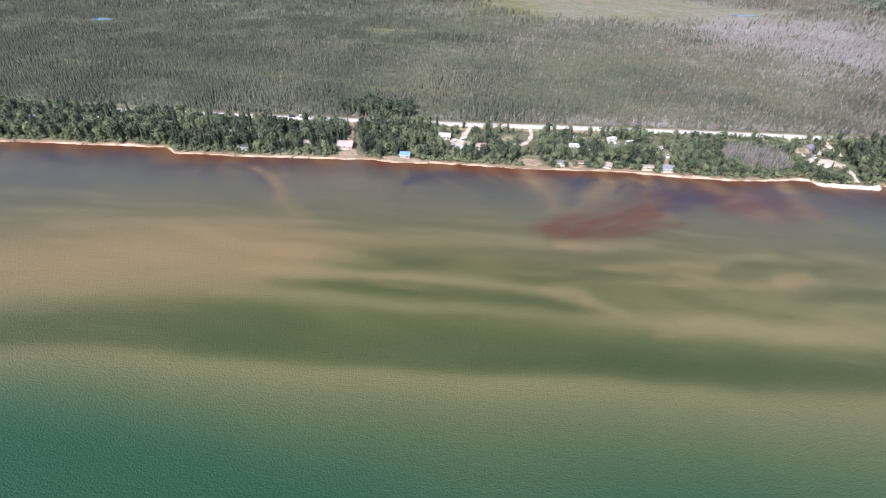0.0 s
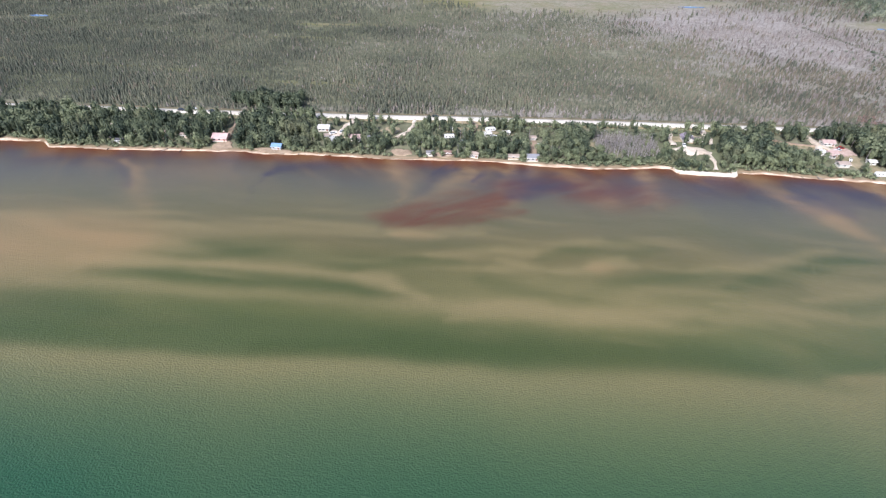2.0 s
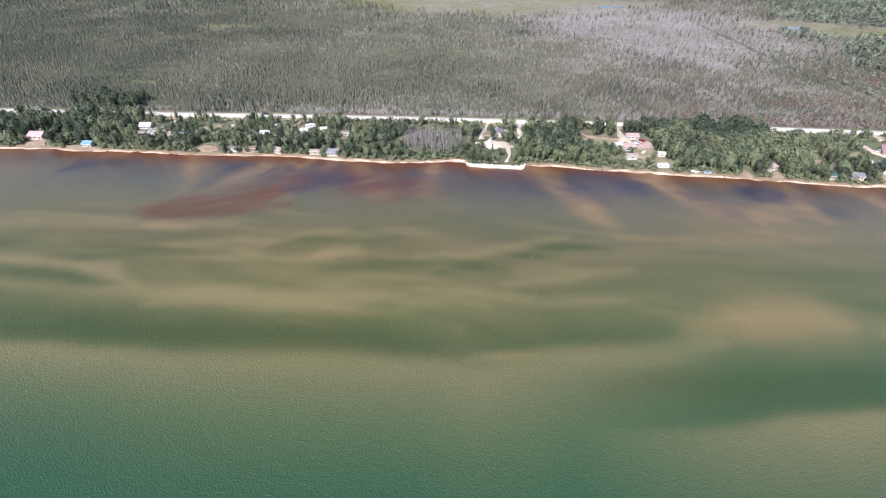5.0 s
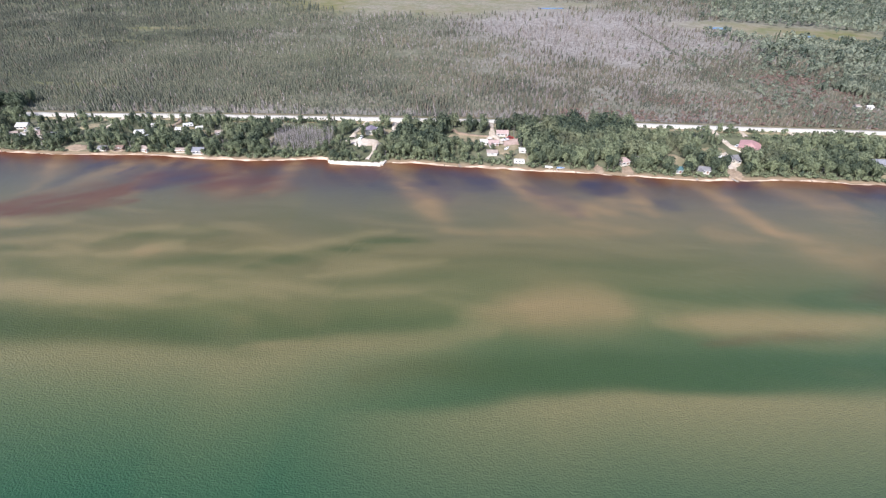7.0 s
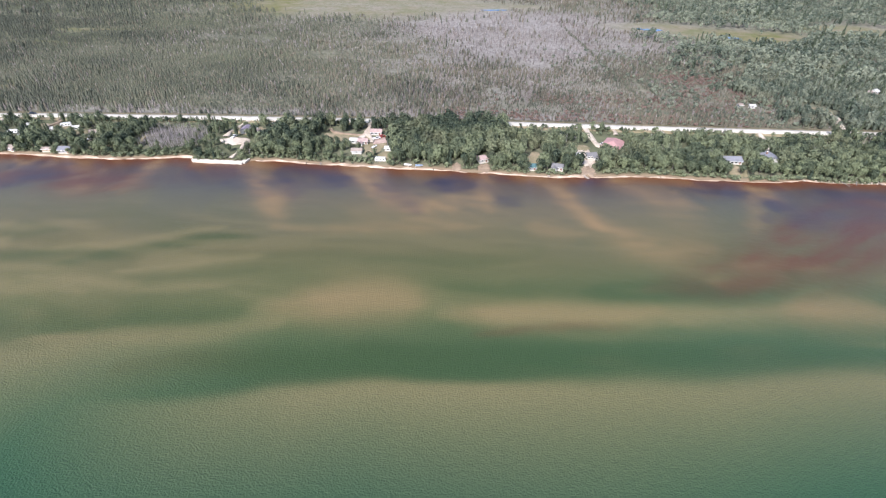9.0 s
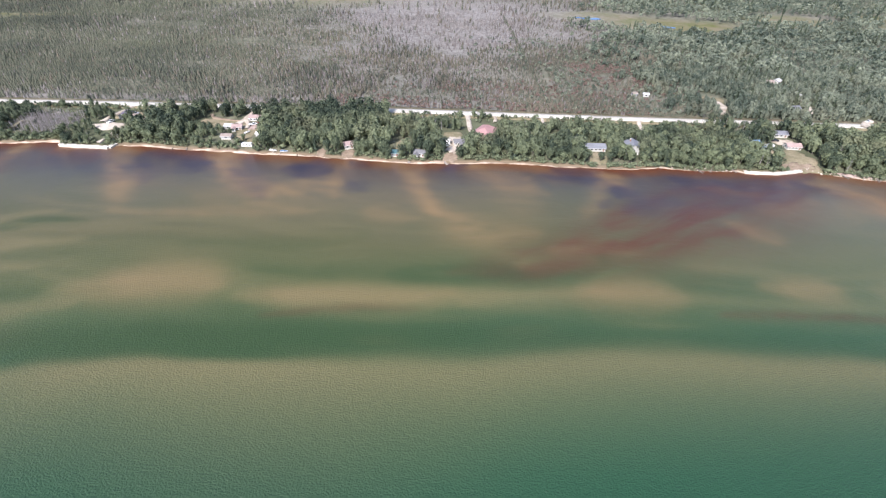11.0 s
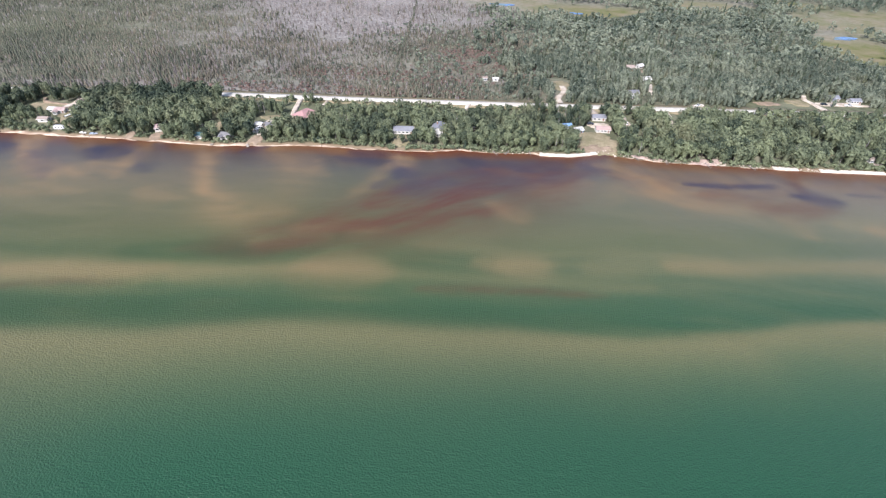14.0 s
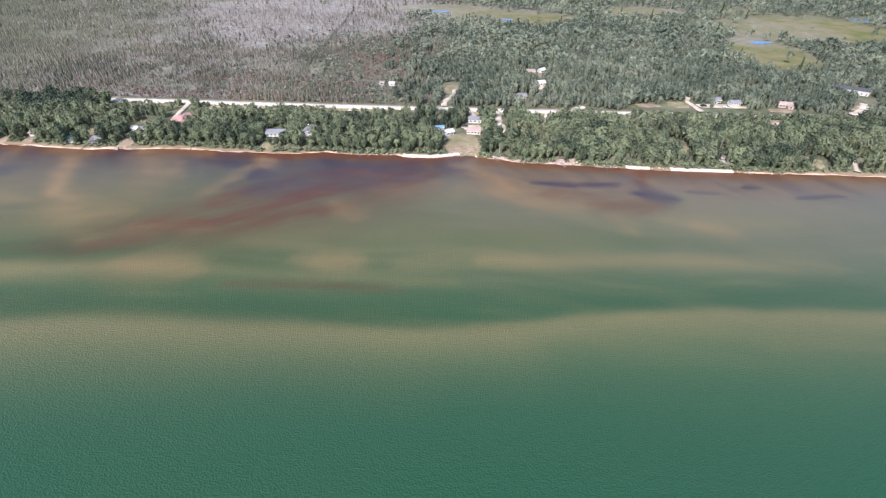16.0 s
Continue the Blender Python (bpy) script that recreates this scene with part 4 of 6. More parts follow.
yard("sand_yard", 810, 478, 10, 20, WHITE_SAND, "pale gravel yard at a house in the woods")
yard("sand_yard", 900, 430, 20, 9, BARE, "bare sandy lot beside the road")
for u in range(20):
    clear(884 + 8 * u, 421, 7)
yard("lawn", 927, 436, 20, 16, LAWN, "green lawn beside the road")
yard("sand_yard", 966, 434, 44, 9, WHITE_SAND, "white gravel lot before grey-roofed houses")
yard("sand_yard", 1016, 428, 24, 11, BARE, "bare sandy lot before a tan house")
yard("sand_yard", 1088, 442, 26, 18, BARE, "bare sandy lot before a long building")
yard("lawn", 985, 327, 16, 14, LAWN, "dry grass slope above the beach")
clear(896, 337, 6), clear(897, 330, 5.5), clear(898, 324, 4.5)
yard("lawn", 900, 341, 9, 16, LAWN, "green grass gap down to the beach")
yard("sand_yard", 893, 352, 13, 9, BARE, "bare soil yard at a brown-roofed house")
yard("lawn", 80, 362, 40, 12, LAWN, "dry grass lots between summer cabins")
yard("lawn", 110, 352, 22, 12, LAWN, "dry grass lots between summer cabins")
yard("sand_yard", 125, 340, 7, 26, BARE, "bare sandy lane between cabins")
yard("sand_yard", 30, 320, 15, 9, BARE, "bare brown bank above the beach")
yard("lawn", 18, 356, 14, 12, LAWN, "yellow-green grass beside a lane")
yard("sand_yard", 61, 320, 14, 6, BARE, "bare soil round beach cabins")
yard("sand_yard", -97, 315, 13, 11, BARE, "bare sandy yard in front of a pink house")
yard("sand_yard", -22, 340, 13, 22, WHITE_SAND, "white gravel yard between two houses")
yard("sand_yard", -60, 312, 24, 7, BARE, "raised sandy bank under a blue-roofed cabin")
drive([(32, 382), (33, 366), (31, 354), (24, 342)], 3.0)
drive([(-107, 370), (-104, 352), (-101, 338), (-97, 320)], 3.2, BARE)
drive([(-14, 374), (-18, 358), (-20, 340), (-21, 330)], 4.5)
drive([(232, 388), (230, 378), (227, 362), (227, 354)], (2.2, 2.4, 3.0, 4.0))
yard("sand_yard", 238, 347, 24, 12, WHITE_SAND, "white sand yard widening before a lakeside house", -0.15)
drive([(247, 345), (248, 334), (246, 319)], (4.0, 2.4, 2.6))
drive([(256, 388.5), (255, 376), (257, 366), (254, 358)], (4.5, 3.2, 3.0, 2.2))
drive([(332, 396), (333, 384), (334, 370), (331, 360)], (3.5, 3.0, 4.5, 5.0))
drive([(334, 369), (339, 360), (340, 352)], 3.2)
drive([(303, 377), (306, 371), (318, 367), (331, 366)], 2.2, BARE)
drive([(507, 398), (508, 389), (510, 367), (517, 355)], (3.6, 3.4, 4.0, 6.0))
drive([(530, 396), (530, 384)], 2.4)
drive([(646, 400), (645, 388), (642, 374), (635, 360)], (3.4, 2.8, 2.6, 2.6))
drive([(568, 398), (568, 384)], 2.2)
drive([(745, 403), (747, 392), (745, 380)], 5.0)
drive([(767, 404), (768, 385), (766, 366)], 4.5)
drive([(722, 409), (723, 425), (731, 442), (730, 455)], 4.5)
drive([(812, 470), (808, 450), (800, 430)], 3.0)
drive([(167, 350), (169, 336)], 2.4, LAWN)
drive([(942, 454), (938, 441), (940, 430), (941, 416)], 3.6)
drive([(827, 407), (835, 415), (842, 419)], (7.0, 5.5, 4.0))
drive([(807, 399), (805, 384), (801, 366)], (2.6, 2.2, 2.2))
drive([(1068, 420), (1085, 436), (1098, 452)], 6)
drive([(1009, 316), (1014, 330), (1020, 352)], 3.4, STONE)
drive([(78, 380), (82, 372), (80, 360)], 2.6, BARE)


# ---- houses ----
def house(x, y, turn, length, width, height, roof, wall, label, door_side=1, chimney=False, pitch=0.45, deck=False, windows=3, free=None, category="house", name="house", hip=0.0, wing=0.0):
    """A gabled house, its long front facing its own -y."""
    z = float(land_z(np.array(x), np.array(y))) - 0.1
    root = tagged(new(name), label, category)
    root.matrix_basis = pose(x, y, z, 0, 0, turn)
    a, b, ridge = length / 2, width / 2, height + pitch * width / 2
    part("foundation", Shape().box(0, 0, -0.5, length + 0.12, width + 0.12, 0.95), CONCRETE, root, "pale concrete foundation")
    s = Shape().add([(-a, -b, 0.45), (a, -b, 0.45), (a, b, 0.45), (-a, b, 0.45), (-a, -b, height), (a, -b, height), (a, b, height), (-a, b, height), (hip - a, 0, ridge), (a - hip, 0, ridge)],
                    [(0, 1, 5, 4), (2, 3, 7, 6), (1, 2, 6, 5), (5, 6, 9), (3, 0, 4, 7), (7, 4, 8), (4, 5, 9, 8), (6, 7, 8, 9)])
    part("wall", s, WALLS[wall], root)
    over, th = 0.55, 0.22
    ee = height - pitch * over
    p = []
    for ux in (-a - over, a + over):
        ur = ux - math.copysign(hip, ux)
        p += [(ux, -b - over, ee + 0.05), (ur, 0, ridge + 0.05), (ux, b + over, ee + 0.05), (ux, b + over, ee + 0.05 + th), (ur, 0, ridge + 0.05 + th), (ux, -b - over, ee + 0.05 + th)]
    part("roof", Shape().add(p, [(0, 1, 4, 5), (1, 2, 3, 4), (6, 11, 10, 7), (7, 10, 9, 8), (5, 4, 10, 11), (4, 3, 9, 10), (0, 6, 7, 1), (1, 7, 8, 2), (0, 5, 11, 6), (2, 8, 9, 3)] + ([(3, 4, 5), (11, 10, 9), (0, 1, 2), (8, 7, 6)] if hip else [])), ROOFS[roof], root)
    part("ridge_cap", Shape().box(0, 0, ridge + th, length + 1.1 - 2 * hip, 0.35, 0.1), ROOFS[roof], root)
    part("fascia", Shape().box(0, -b - over - 0.04, ee - 0.02, length + 1.1, 0.06, 0.26), TRIM, root, "white fascia board")
    storeys = 2 if height > 4.5 else 1
    for floor in range(storeys):
        for i in range(windows):
            u = -a + length * (i + 0.5) / windows
            if floor == 0 and i == (windows - 1 if door_side > 0 else 0) and windows > 1:
                part("door", Shape().box(u, -b - 0.03, 0.45, 1.1, 0.08, 2.4), DOOR, root, "dark painted door")
                continue
            f = part("window", Shape().box(u, -b - 0.03, 1.3 + 2.6 * floor, 1.75, 0.1, 1.4), TRIM, root)
            part("pane", Shape().box(u, -b - 0.09, 1.38 + 2.6 * floor, 1.57, 0.03, 1.22), PANE, f, "dark window glass")
    for side in (-1, 1):
        f = part("window", Shape().box(side * (a + 0.03), 0, 1.25, 0.1, 1.3, 1.15), TRIM, root)
        part("pane", Shape().box(side * (a + 0.09), 0, 1.33, 0.03, 1.12, 0.98), PANE, f, "dark window glass")
    if wing:
        # a lower gabled wing towards the lake
        wl, ww, wh = width * 0.55, length * 0.42, height - 0.15
        yf, u = -b - wl, wing * (a - ww / 2 - 0.1)
        wr = wh + pitch * ww / 2
        part("wing_wall", Shape().add([(u - ww / 2, yf, 0.4), (u + ww / 2, yf, 0.4), (u + ww / 2, 0, 0.4), (u - ww / 2, 0, 0.4), (u - ww / 2, yf, wh), (u + ww / 2, yf, wh), (u + ww / 2, 0, wh), (u - ww / 2, 0, wh), (u, yf, wr), (u, 0, wr)],
                                      [(0, 1, 5, 8, 4), (1, 2, 6, 5), (3, 0, 4, 7)]), WALLS[wall], root)
        g = [(u - ww / 2 - 0.45, wh - 0.45 * pitch), (u, wr), (u + ww / 2 + 0.45, wh - 0.45 * pitch)]
        part("wing_roof", Shape().add([(p, q, h + k) for q in (yf - 0.5, 0) for k in (0.04, 0.26) for p, h in g], [(3, 4, 10, 9), (4, 5, 11, 10), (0, 6, 7, 1), (1, 7, 8, 2), (0, 1, 4, 3), (1, 2, 5, 4), (0, 3, 9, 6), (2, 8, 11, 5)]), ROOFS[roof], root)
        f = part("window", Shape().box(u, yf - 0.03, 1.2, 1.8, 0.1, 1.3), TRIM, root)
        part("pane", Shape().box(u, yf - 0.09, 1.28, 1.62, 0.03, 1.14), PANE, f, "dark window glass")
    if chimney:
        c = part("chimney", Shape().box(a * 0.4, b * 0.35, height, 0.9, 0.8, ridge - height + 1.0), BRICK, root, "brick chimney")
        part("chimney_cap", Shape().box(a * 0.4, b * 0.35, ridge + 1.0, 1.1, 1.0, 0.15), CONCRETE, c)
    if deck:
        part("deck", Shape().box(0, -b - 1.7, 0.2, length * 0.8, 3.2, 0.25), DECK, root, "weathered wooden deck")
        for i in range(4):
            part("deck_post", Shape().box(-length * 0.38 + i * length * 0.253, -b - 3.2, -0.4, 0.14, 0.14, 1.7), DECK, root)
        part("deck_rail", Shape().box(0, -b - 3.2, 1.25, length * 0.8, 0.1, 0.08), DECK, root)
    r = max(length, width) * 0.5
    clear(x, y, r + (0.6 if free is not None and free < 3 else 1.8))
    front = free if free is not None else 5
    for k in range(0, int(front), 2):
        clear(x, y - width / 2 - k, r * (0.95 - 0.3 * k / max(front, 1)))
    return root


def shed(x, y, turn, length, width, height, roof, wall, label, free=4):
    return house(x, y, turn, length, width, height, roof, wall, label, pitch=0.35, windows=1, free=free, category="shed", name="shed")


house(-354, 338, 8, 11, 7, 2.7, "slate", "grey", "grey-roofed house half hidden in shore trees", free=3)
shed(-316, 340, 0, 6, 5, 2.8, "white", "white", "small white shed among trees")
shed(-306, 344, 10, 5, 4, 2.6, "white", "grey", "small pale shed among trees")
shed(-318, 358, 0, 7, 5, 2.8, "white", "white", "white outbuilding beside the road")
shed(-172, 311, 5, 4.5, 3.6, 2.5, "dark", "grey", "dark-roofed boat shed at the beach", free=2)
house(-167, 328, 15, 6, 5, 2.6, "white", "white", "small white cottage under trees", free=2)
house(-147, 326, -8, 7, 5.5, 2.6, "rose", "white", "rosy-roofed cottage under trees", free=2)
shed(-130, 324, 0, 5, 4, 2.5, "tan", "tan", "tan shed under trees", free=2)
shed(-191, 334, 10, 5, 4, 2.5, "tan", "white", "small tan-roofed shed deep in trees", free=2)
house(-102, 324, 4, 10.5, 8.5, 2.7, "pink", "pink", "house with a faded pink roof and pink walls", chimney=True, free=8)
house(-57, 316, 0, 6.6, 5.6, 2.5, "blue", "grey", "cabin with a bright blue roof above the beach", free=9, windows=2)
house(-46, 327, 0, 7, 5, 2.5, "grey", "tan", "small grey-roofed cottage behind a blue cabin", free=1)
house(-33, 350, 6, 8, 6.5, 2.7, "white", "white", "white-roofed house behind a gravel yard", free=9)
house(-21, 329, 75, 6.5, 5, 2.6, "white", "tan", "pale cottage beside a white gravel yard", free=4)
shed(-28, 335, 20, 5, 4, 2.8, "tan", "brown", "brown shed beside a gravel yard")
house(-5, 336, 8, 7, 5.5, 2.7, "rose", "white", "rosy-roofed cottage with a white front among trees", free=3, wing=1.0)
shed(3, 337, 5, 4, 3.4, 2.6, "slate", "white", "small white cabin among trees", free=2)
shed(-13, 339, 0, 4.5, 3.4, 2.5, "tan", "tan", "tan shed among trees", free=1)
shed(52, 319, 8, 4.6, 3.8, 2.5, "grey", "white", "small grey cabin half hidden by beach trees", free=0)
shed(64, 321, 6, 4.6, 4, 2.3, "brown", "brown", "low brown hut above the beach", free=0)
house(83, 321, -15, 6.2, 4.8, 2.4, "tan", "grey", "grey cabin with a tan roof above the beach", free=0)
shed(65, 361, 0, 4.5, 3.4, 2.5, "white", "white", "white shed near the road", free=1)
shed(105, 359, 20, 4.5, 3.4, 2.5, "white", "white", "white shed on dry grass", free=1)
house(123, 321, 5, 8, 6, 2.6, "slate", "grey", "grey house with a blue-grey roof near the beach", free=1)
shed(110, 321, 4, 7.5, 3.6, 2.3, "tan", "tan", "long low tan shed above the beach", free=1)
shed(124, 352, 15, 5, 4, 2.4, "tan", "white", "tan-roofed hut on a sandy lot", free=1)
shed(91, 355, 10, 5, 4, 2.5, "white", "white", "white shed among lot trees", free=2)
house(239, 366, 92, 8.5, 7, 2.8, "mauve", "white", "white house with a mauve-grey gable roof above a sand yard", windows=2, free=7)
shed(247, 365, 2, 6, 4.5, 2.6, "tan", "white", "white garage beside a gabled house", free=4)
house(341, 371, 3, 8.5, 6, 2.6, "rose", "white", "rosy-roofed white garage beside a gravel yard", free=6)
house(334, 352, 10, 7, 5.5, 2.6, "rose", "white", "rosy-roofed farmhouse on a lawn", free=5, wing=-1.0)
shed(327, 353, 0, 5, 5, 2.6, "white", "white", "white outbuilding on a lawn", free=4)
shed(333, 335, 4, 7, 5, 2.5, "tan", "white", "tan-roofed white cabin among bushes", free=2)
shed(355, 341, 0, 4.5, 3.8, 2.5, "white", "white", "small white shed at the wood's edge", free=6)
house(424, 329, 25, 6.5, 6.5, 2.8, "rose", "white", "white cabin with a rosy hipped roof on a sandy bank", windows=2, free=7, hip=2.4)
house(458, 321, 3, 7, 5.5, 2.5, "teal", "grey", "grey cabin with a teal roof by the beach", free=3, windows=2)
house(476, 322, -10, 7.5, 5.5, 2.6, "grey", "white", "white cabin with a grey roof by the beach", free=3, wing=-1.0)
clear(492, 349, 6), clear(497, 352, 6), clear(506, 352, 5)
house(502, 341, 12, 7, 5.5, 2.7, "grey", "white", "white house with a grey roof on white sand", free=6, wing=1.0)
shed(493, 341, -8, 5, 4.5, 2.6, "white", "white", "white shed on a sand yard", free=5)
house(522, 361, 62, 15, 13, 3.4, "red", "tan", "large house with a brick-red hipped roof", free=12, hip=5.0)
house(600, 342, 2, 14, 8, 2.7, "slate", "white", "long white house with a blue-grey roof", free=6, windows=5)
house(626, 341, 84, 11, 10, 5.2, "slate", "white", "two-storey house with a blue-grey roof", free=5, deck=True, chimney=True)
house(728, 354, 30, 6.5, 5.5, 2.7, "white", "blue", "small pale blue house among trees", free=8, windows=2)
shed(721, 361, 15, 6, 4.5, 2.8, "blue", "grey", "blue-roofed shed under trees behind a pale blue house", free=4)
house(748, 380, 2, 10, 6.5, 2.7, "slate", "white", "white garage with a grey roof behind a gravel court", free=6)
house(747, 358, 2, 10, 6.5, 2.5, "rose", "white", "white lakeside house with a rosy roof above a tan lawn", free=9, windows=4)
house(811, 482, 20, 9, 7, 2.8, "white", "white", "white house in a woodland clearing", free=18)
house(806, 522, 0, 9, 7, 2.7, "tan", "tan", "tan house in the woods", free=20)
house(818, 528, 40, 7, 6, 2.7, "white", "white", "white cottage in the woods", free=18)
house(790, 441, 10, 8, 6, 2.8, "slate", "grey", "grey-roofed cottage in the woods", free=14)
shed(670, 466, 0, 5, 4, 2.6, "white", "white", "white shed in the woods", free=9)
shed(660, 467, 10, 4, 4, 2.6, "tan", "grey", "tan shed in the woods", free=9)
shed(785, 432, 0, 5, 4, 2.7, "white", "grey", "grey shed in the woods", free=8)
house(963, 447, 8, 9, 6.5, 2.7, "slate", "white", "grey-roofed white house on a gravel lot", free=14, windows=4, wing=-1.0)
house(978, 441, 5, 9, 6, 2.7, "slate", "white", "second grey-roofed white house on a gravel lot", free=14, windows=4)
house(1021, 440, -8, 11, 7, 2.7, "rose", "tan", "rosy-roofed house on a bare lot", free=9, windows=4, wing=1.0)
house(1036, 387, 0, 7.5, 6.5, 2.7, "red", "brown", "red-roofed cottage deep in trees", free=7)
house(985, 388, 10, 9, 6, 2.7, "rose", "tan", "rosy-roofed cottage deep in trees", free=7)
house(1107, 489, -26, 30, 11, 4.2, "dark", "white", "long low white building with a dark grey roof", free=26, windows=8, pitch=0.3, category="building", name="long_building")
shed(887, 354, -30, 5, 4.5, 2.5, "white", "tan", "pale hut in shore trees", free=4)
house(896, 345, -25, 8, 6, 2.4, "brown", "brown", "brown-roofed house in shore trees", free=7)
house(923, 326, 0, 6, 4.5, 2.4, "tan", "grey", "weathered cabin with a deck half hidden above the beach", free=0, deck=True)


# ---- trailers, vehicles, boats, docks, seawalls ----
def trailer(x, y, turn, label):
    z = float(land_z(np.array(x), np.array(y))) + 0.1
    root = tagged(new("camper_trailer"), label, "trailer")
    root.matrix_basis = pose(x, y, z, 0, 0, turn)
    prof = [(-3.6, 0.5), (3.6, 0.5), (3.9, 1.2), (3.5, 2.7), (3.1, 2.9), (-3.2, 2.9), (-3.7, 2.6), (-3.9, 1.3)]
    n = len(prof)
    V = [(u, s, h) for s in (-1.2, 1.2) for u, h in prof]
    part("body", Shape().add(V, [tuple(range(n)), tuple(range(2 * n - 1, n - 1, -1))] + [(i, i + n, (i + 1) % n + n, (i + 1) % n) for i in range(n)]), PAINT["white"], root)
    for u in (-2.2, 0.2, 2.3):
        part("window", Shape().box(u, -1.22, 1.5, 1.0, 0.05, 0.7), PANE, root)
    part("door", Shape().box(1.3, -1.22, 0.6, 0.7, 0.05, 1.9), TRIM, root)
    for s in (-1, 1):
        part("wheel", Shape().tube([(0.2, s * 1.0, 0.0), (0.2, s * 1.0, 0.6)], (0.3, 0.3), 8), RUBBER, root)
    part("tow_bar", Shape().box(4.4, 0, 0.5, 1.4, 0.12, 0.12), RUBBER, root)
    clear(x, y, 6)
    clear(x, y - 4, 5)
    clear(x, y - 8, 4.5)


trailer(352, 324, 2, "white camper trailer parked above the beach")
trailer(63, 347, 12, "white camper trailer parked on dry grass")
trailer(93, 364, 25, "white camper trailer parked near the road")


def car(x, y, turn, paint, label, truck=False, on_road=False):
    """A parked car or pickup: body, cabin with glass, four wheels."""
    z = float(land_z(np.array(x), np.array(y))) + (0.5 if on_road else 0.35)
    root = tagged(new("pickup_truck" if truck else "car"), label, "truck" if truck else "car")
    root.matrix_basis = pose(x, y, z, 0, 0, turn) @ Matrix.Diagonal((1.16, 1.16, 1.16, 1))
    L = 5.6 if truck else 4.6
    prof = [(-L / 2, 0.35), (L / 2, 0.35), (L / 2 + 0.05, 0.75), (L / 2 - 0.3, 0.98), (-L / 2, 1.02)]
    n = len(prof)
    V = [(u, s, h) for s in (-0.92, 0.92) for u, h in prof]
    body = part("body", Shape().add(V, [tuple(range(n)), tuple(range(2 * n - 1, n - 1, -1))] + [(i, i + n, (i + 1) % n + n, (i + 1) % n) for i in range(n)]), PAINT[paint], root)
    c0, c1 = (-0.4, 1.5) if truck else (-1.9, 1.2)
    prof = [(c0, 1.0), (c1, 0.98), (c1 - 0.7, 1.52), (c0 + 0.35, 1.56)]
    V = [(u, s * (0.86 if k < 2 else 0.72), h) for s in (-1, 1) for k, (u, h) in enumerate(prof)]
    part("cabin_glass", Shape().add(V, [(0, 1, 2, 3), (7, 6, 5, 4)] + [(i, i + 4, (i + 1) % 4 + 4, (i + 1) % 4) for i in range(4)]), PANE, root, "dark windows")
    part("cabin_roof", Shape().box((c0 + c1) / 2 - 0.15, 0, 1.55, c1 - c0 - 1.0, 1.4, 0.06), PAINT[paint], root)
    for u in (-L / 2 + 0.9, L / 2 - 0.9):
        for s in (-0.85, 0.85):
            w = Shape()
            ring = [(u + 0.33 * math.cos(k * 0.6283), 0.33 + 0.33 * math.sin(k * 0.6283)) for k in range(10)]
            w.add([(p, s - 0.11, q) for p, q in ring] + [(p, s + 0.11, q) for p, q in ring], [tuple(range(10)), tuple(range(19, 9, -1))] + [(k, k + 10, (k + 1) % 10 + 10, (k + 1) % 10) for k in range(10)])
            part("wheel", w, RUBBER, root)
    for s in (-0.65, 0.65):
        part("headlight", Shape().box(L / 2 - 0.02, s, 0.68, 0.1, 0.35, 0.16), TRIM, body)


car(-134, 373.5, 3, "dark", "dark car standing on the pale road", on_road=True)
car(-152, 376.5, 3, "white", "white pickup truck at the road's edge", truck=True, on_road=True)
car(-160, 373, 3, "dark", "dark car standing behind a white truck", on_road=True)
car(48, 386, 4, "dark", "dark car standing on the pale road", on_road=True)
car(-24, 343, 40, "white", "white car parked on a gravel yard")
car(-18, 347, 70, "silver", "silver car parked on a gravel yard")
car(243, 372, 15, "silver", "silver car parked beside a white garage")
car(234, 354, 80, "white", "white pickup parked on a sand yard", truck=True)
car(343, 360, 30, "white", "white pickup parked on a pink gravel yard", truck=True)
car(347, 364, 20, "red", "red car parked on a gravel yard")
car(516, 364, 10, "white", "white car parked by a red-roofed house")
car(494, 336, 60, "white", "white pickup parked on white sand", truck=True)
car(768, 372, 80, "white", "white car parked on a gravel court")
car(740, 369, 0, "dark", "dark car parked before a garage")
car(968, 431, 8, "white", "white pickup on a gravel lot", truck=True)
car(948, 432, 8, "dark", "dark car on a gravel lot")
car(1092, 438, 30, "white", "white car on a sandy lot")
car(96, 352, 30, "white", "white car parked on a grassy lot")
car(73, 341, 75, "silver", "silver car parked between cabins")
car(128, 340, 80, "white", "white pickup parked on a sandy lot", truck=True)
car(111, 338, 20, "red", "red car parked on a grassy lot")
car(42, 334, 50, "white", "white car parked under shore trees")
car(837, 416, 35, "white", "white pickup on a roadside turnout", truck=True)


